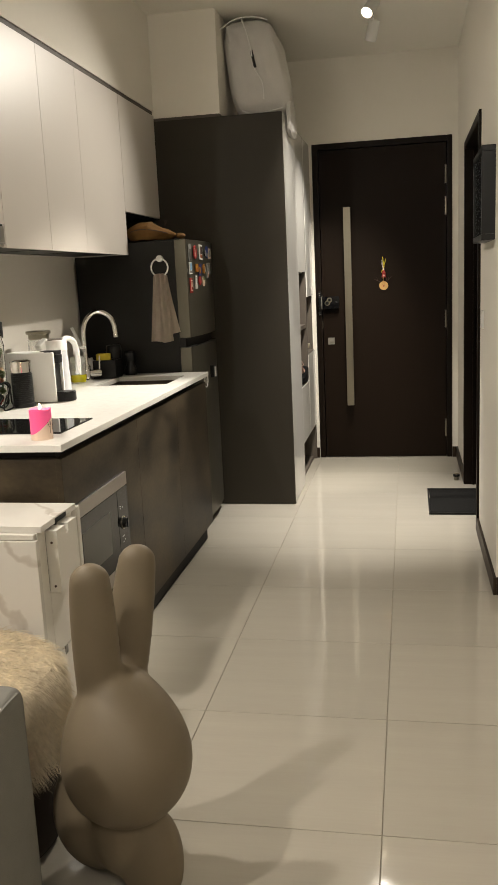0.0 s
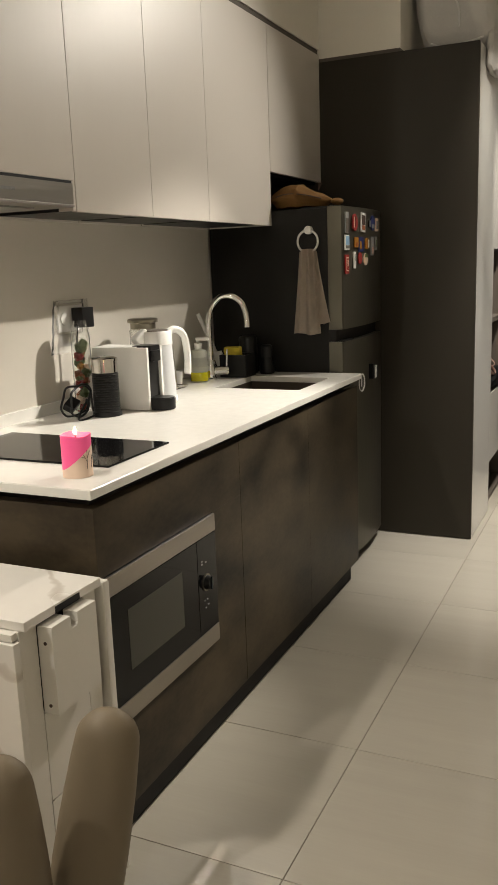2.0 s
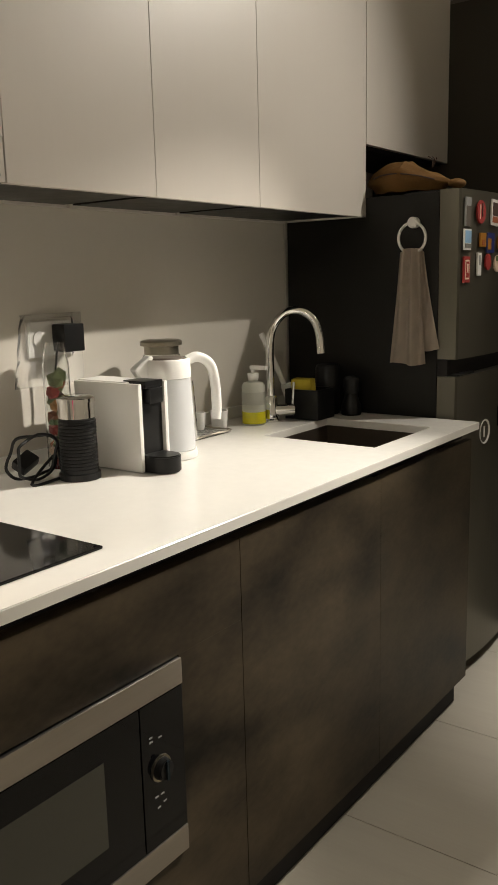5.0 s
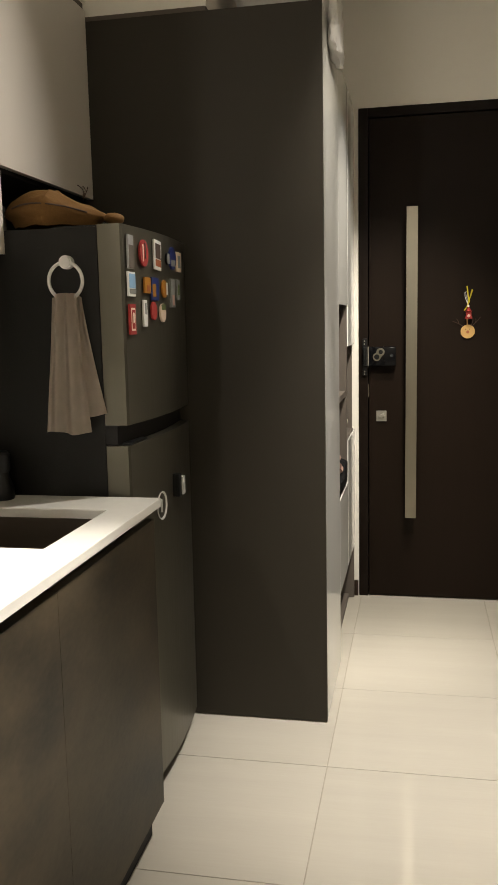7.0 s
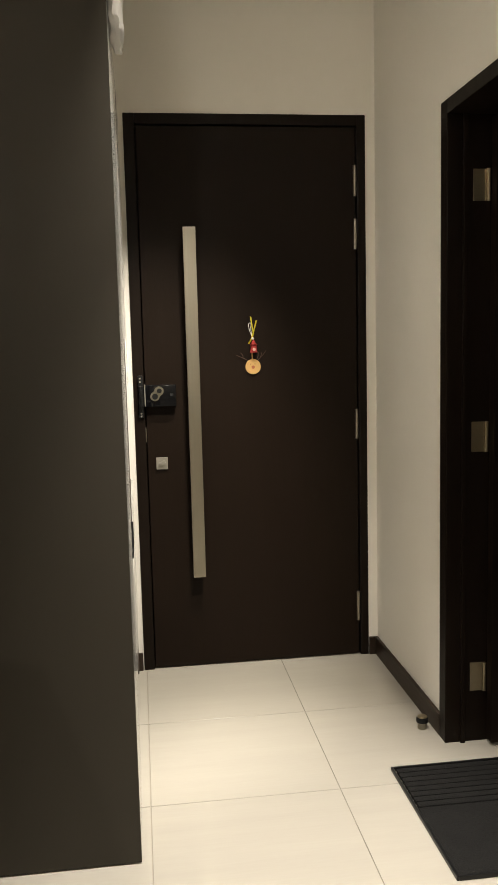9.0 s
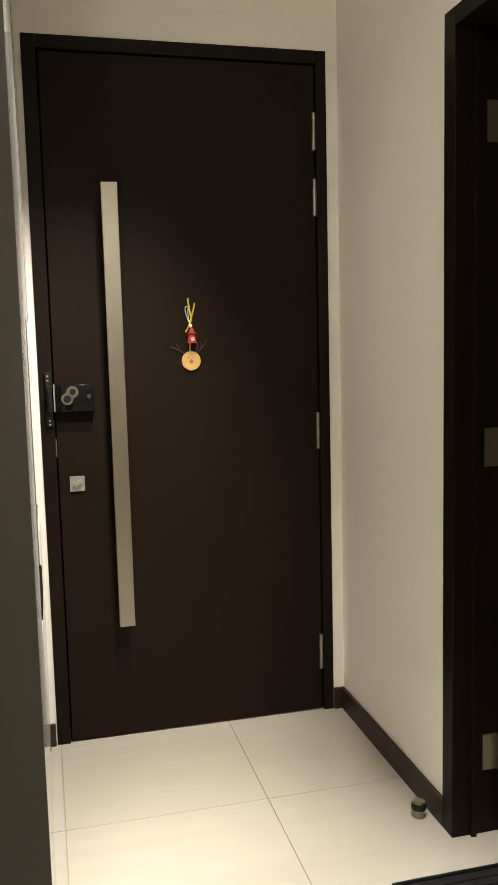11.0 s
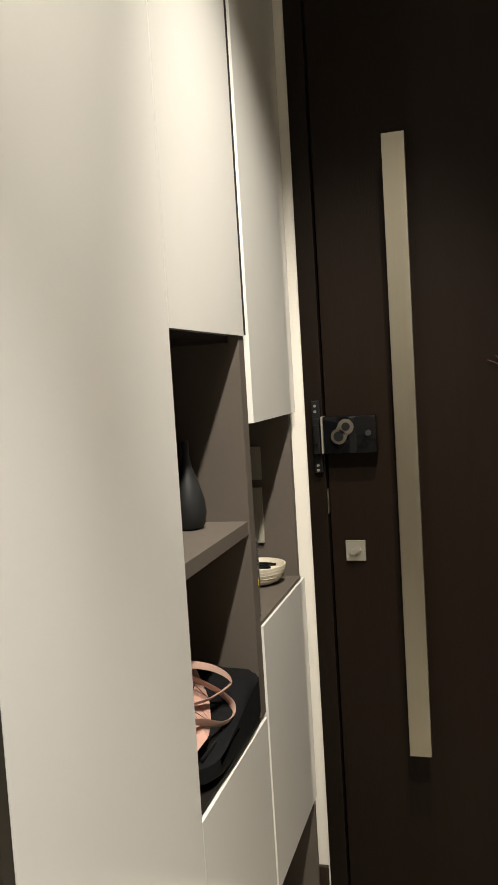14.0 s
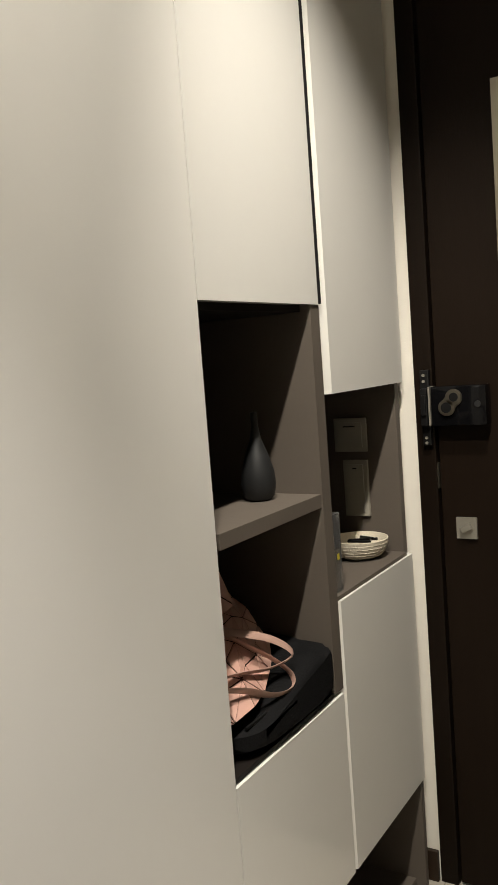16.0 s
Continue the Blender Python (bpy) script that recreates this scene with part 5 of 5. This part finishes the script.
# dark tube drawn for the shade in the suede's fold
part("crease", tube([(-1.395, 4.592, 1.648), (-1.36, 4.584, 1.656), (-1.31, 4.582, 1.657), (-1.25, 4.598, 1.648), (-1.20, 4.622, 1.634)], 0.0022, 6), M_TWIG, po, "dark line for the shade in the fold")
for k in range(3):
    part("drawstring", tube([(-1.225, 4.66, 1.672), (-1.222 + 0.006 * k, 4.655, 1.696), (-1.235 + 0.014 * k, 4.65, 1.708 - 0.003 * k)], 0.0014, 6), M_TWIG, po)

# ---- folding table ----
ft = thing("folding_table", (-1.3, 2.40, 0), "narrow white drop-leaf folding table with a marble-look top", "table")
TXF = -0.938
EX = TXF - 0.012
part("top", box(-1.69, TXF, 2.262, 2.504, 0.728, 0.746, 0.002), M_MARBLE, ft, "marble-look table top")
# thin black sheet on the edge stands for the shade in a cut-out
part("finger_recess_shade", box(TXF - 0.001, TXF + 0.0006, 2.352, 2.430, 0.7285, 0.742, 0.0005), M_GAP, ft, "black sheet for the shaded finger recess in the edge")
part("carcass", box(-1.69, EX - 0.012, 2.262, 2.495, 0.05, 0.726), M_MELA, ft)
part("end_post", box(EX - 0.011, EX, 2.2585, 2.3075, 0.004, 0.7275, 0.001), M_MELA, ft)
part("end_post", box(EX - 0.011, EX, 2.4545, 2.496, 0.004, 0.7275, 0.001), M_MELA, ft)
part("drop_leaf", box(-1.69, TXF - 0.008, 2.238, 2.2565, 0.045, 0.711, 0.002), M_MARBLE, ft, "marble-look hanging leaf")
part("drop_leaf", box(-1.69, TXF + 0.002, 2.508, 2.531, 0.045, 0.733, 0.008, 4), M_MELA, ft, "white edge of the hanging leaf", True)
part("hinge_strip", box(-1.69, TXF - 0.016, 2.244, 2.262, 0.713, 0.727, 0.001), M_MELA, ft)


def drawer_front(z0, z1, x1, y0=2.311, y1=2.452, thick=0.016):
    """A front with a finger notch in its upper edge."""
    bm = bmesh.new()
    n = y0 + 0.058
    out = [(y0, z0), (y1, z0), (y1, z1), (n + 0.022, z1), (n + 0.022, z1 - 0.020), (n + 0.018, z1 - 0.026), (n + 0.004, z1 - 0.026), (n, z1 - 0.020), (n, z1), (y0, z1)]
    f = bm.faces.new([bm.verts.new((x1, y, z)) for y, z in out])
    r = bmesh.ops.extrude_face_region(bm, geom=[f])
    bmesh.ops.translate(bm, vec=(-thick, 0, 0), verts=[e for e in r["geom"] if isinstance(e, bmesh.types.BMVert)])
    bmesh.ops.recalc_face_normals(bm, faces=bm.faces)
    return bm


# black sheet behind the fronts gives the drawer joints their shade
part("drawer_opening", box(EX - 0.0115, EX - 0.009, 2.3085, 2.4535, 0.05, 0.7275), M_GAP, ft)
dw = part("drawer", drawer_front(0.540, 0.719, TXF + 0.021, thick=0.034), M_MELA, ft, "slightly open white drawer with a notch")
for z in (0.685, 0.558):
    part("screw", cyl(0.0035, 0.002, (TXF + 0.004, 2.3095, z), 10, axis="y"), M_TWIG, dw)
part("drawer", drawer_front(0.352, 0.538, EX, y0=2.3095, thick=0.008), M_MELA, ft, "closed white drawer")
part("drawer", drawer_front(0.060, 0.349, EX, y0=2.3095, thick=0.008), M_MELA, ft, "closed white drawer")
for y in (2.29, 2.50):
    for x in (-1.66, -0.97):
        part("caster", cyl(0.012, 0.04, (x, y - 0.006, 0.003), 14), M_GREY, ft)

# ---- rabbit seat ----


def blob(center, radii, turn=(0, 0, 0), power=1.0):
    b = bmesh.new()
    bmesh.ops.create_uvsphere(b, u_segments=40, v_segments=26, radius=1)
    for vv in b.verts:
        vv.co = Vector((vv.co.x * radii[0], vv.co.y * radii[1], vv.co.z * radii[2]))
    return moved(b, pose(*center, *turn))


rb = bmesh.new()
bmesh.ops.create_uvsphere(rb, u_segments=64, v_segments=40, radius=1)
for vv in rb.verts:
    wide = 1.0 - 0.20 * vv.co.z - 0.06 * vv.co.z ** 2
    vv.co = Vector((-0.592 + 0.146 * vv.co.x * wide - 0.02 * max(0, vv.co.z), 1.864 + 0.144 * vv.co.y * wide + 0.02 * max(0, vv.co.z), 0.362 + 0.182 * vv.co.z))
for (x0, y0, z0), (x1, y1, z1) in (((-0.642, 1.864, 0.46), (-0.640, 1.852, 0.748)), ((-0.618, 1.945, 0.45), (-0.584, 2.005, 0.742))):
    for k in range(15):
        u = k / 14
        r = 0.042 + 0.012 * math.sin(math.pi * (0.25 + 0.62 * u))
        absorb(rb, blob((x0 + (x1 - x0) * u, y0 + (y1 - y0) * u, z0 + (z1 - z0) * u), (r, r * 0.72, r), (0, 0, 22)))
for cxyz, rad in (((-0.686, 1.94, 0.152), (0.125, 0.12, 0.152)), ((-0.548, 1.862, 0.075), (0.072, 0.070, 0.135)), ((-0.615, 1.88, 0.15), (0.085, 0.09, 0.12))):
    absorb(rb, blob(cxyz, rad))
for v_ in rb.verts:
    v_.co.z = max(v_.co.z, 0.001)
ro = solo("rabbit_seat", rb, M_RABBIT, "taupe moulded plastic rabbit-shaped seat with two upright ears", "rabbit chair", True)
rm = ro.modifiers.new("merge", "REMESH")
rm.mode, rm.voxel_size, rm.use_smooth_shade = "VOXEL", 0.007, True
sm = ro.modifiers.new("soften", "SMOOTH")
sm.factor, sm.iterations = 0.5, 24

# ---- sofa, pouf and fur ----
sf = thing("sofa", (-1.2, 0.9, 0), "mid-grey fabric sofa with a square arm", "sofa")
part("arm", box(-1.64, -0.70, 1.42, 1.64, 0.06, 0.622, 0.045, 5), M_SOFA, sf, smooth=True)
part("arm", box(-1.64, -0.70, -0.60, -0.38, 0.06, 0.622, 0.045, 5), M_SOFA, sf, smooth=True)
part("seat", box(-1.50, -0.74, -0.38, 1.42, 0.12, 0.42, 0.04, 4), M_SOFA, sf, smooth=True)
part("backrest", box(-1.70, -1.48, -0.38, 1.42, 0.06, 0.80, 0.05, 4), M_SOFA, sf, smooth=True)
part("piping", tube([(-0.706, 1.45, 0.612), (-0.703, 1.53, 0.615), (-0.706, 1.61, 0.612)], 0.004, 6), M_SOFA, sf)
for x in (-1.58, -0.80):
    for y in (-0.52, 1.54):
        part("leg", cyl(0.022, 0.06, (x, y, 0), 14), M_BLACK, sf)
pfo = solo("pouf", lathe([(0.001, 0.0), (0.205, 0.0), (0.222, 0.02), (0.226, 0.20), (0.212, 0.37), (0.175, 0.415), (0.001, 0.42)], (-1.06, 1.97, 0.001)), M_OTTO, "dark brown round fabric pouf under a fur throw", "pouf", True)
fu = thing("fur_throw", (-1.03, 1.97, 0.42), "cream and brown long-haired fur throw draped over a pouf", "throw")
sk2 = bmesh.new()
R = 26
for i in range(R + 1):
    for j in range(R + 1):
        u, w = 2 * i / R - 1, 2 * j / R - 1
        s_, t_ = u * math.sqrt(1 - w * w / 2), w * math.sqrt(1 - u * u / 2)
        rr = math.hypot(s_, t_)
        rad = 0.238 * min(1, rr / 0.62)
        drop = max(0, rr - 0.62) / 0.38
        k = rad / rr if rr > 1e-6 else 0
        wob = 0.012 * noise.noise(Vector((s_ * 3, t_ * 3, 0)))
        sk2.verts.new((-1.06 + s_ * k + 0.02 * drop * s_, 1.97 + t_ * k, 0.455 + 0.03 * (1 - rr) - 0.19 * drop ** 1.2 - 0.03 * (rr > 0.5) * 0 + wob))
sk2.verts.ensure_lookup_table()
for i in range(R):
    for j in range(R):
        a = i * (R + 1) + j
        sk2.faces.new([sk2.verts[q] for q in (a, a + R + 1, a + R + 2, a + 1)])
bmesh.ops.recalc_face_normals(sk2, faces=sk2.faces)
rnd = random.Random(11)
hv, hf = [], []
for f in sk2.faces:
    nrm = f.normal if f.normal.z > -0.2 else -f.normal
    vs = [q.co for q in f.verts]
    for _ in range(64):
        a, b = rnd.random(), rnd.random()
        p = vs[0].lerp(vs[1], a).lerp(vs[3].lerp(vs[2], a), b)
        flow = Vector((0.6 + 0.5 * noise.noise(p * 9), -0.5 + 0.5 * noise.noise(p * 9 + Vector((5, 0, 0))), -0.7))
        dirn = (nrm * 0.55 + flow * 0.85 + Vector([rnd.uniform(-0.3, 0.3) for _ in range(3)])).normalized()
        ln_ = rnd.uniform(0.030, 0.062)
        side = dirn.cross(Vector((rnd.uniform(-1, 1), rnd.uniform(-1, 1), rnd.uniform(-1, 1)))).normalized() * 0.0006
        mid = p + dirn * ln_ * 0.55
        tip = p + dirn * ln_ + Vector((0, 0, -0.008))
        i0 = len(hv)
        hv += [p - side, p + side, mid + side * 0.7, mid - side * 0.7, tip]
        hf += [(i0, i0 + 1, i0 + 2, i0 + 3), (i0 + 3, i0 + 2, i0 + 4)]
bmesh.ops.solidify(sk2, geom=list(sk2.faces), thickness=0.010)
part("hide", sk2, M_FUR, fu, smooth=True)
hm = bpy.data.meshes.new("fur_hair")
hm.from_pydata(hv, [], hf)
hm.materials.append(M_FUR)
ho_ = new("fur_hair", hm)
ho_.parent = fu
ho_.matrix_parent_inverse = Matrix.Translation(-Vector(fu.location))
tagged(ho_, "long cream hair", kind="stuff")

# ---- floor tiles ----
fl_ob = thing("floor", (0, 2, 0), "polished cream porcelain floor tiles with thin dark joints", "floor", kind="structure")
PX, PY, G = 0.586, 0.5586, 0.0022
tb = box(G / 2, PX - G / 2, G / 2, PY - G / 2, -0.010, 0.0, 0.0008, 1)
tm = bpy.data.meshes.new("tile")
tb.to_mesh(tm)
tb.free()
tm.materials.append(M_TILE)
for i in range(-2, 5):
    for j in range(-8, 8):
        tile = new("tile", tm)
        tile.parent = fl_ob
        tile.matrix_parent_inverse = Matrix.Translation((0, -2, 0))
        tile.location = (-0.622 + i * PX, 2.112 + j * PY, 0)
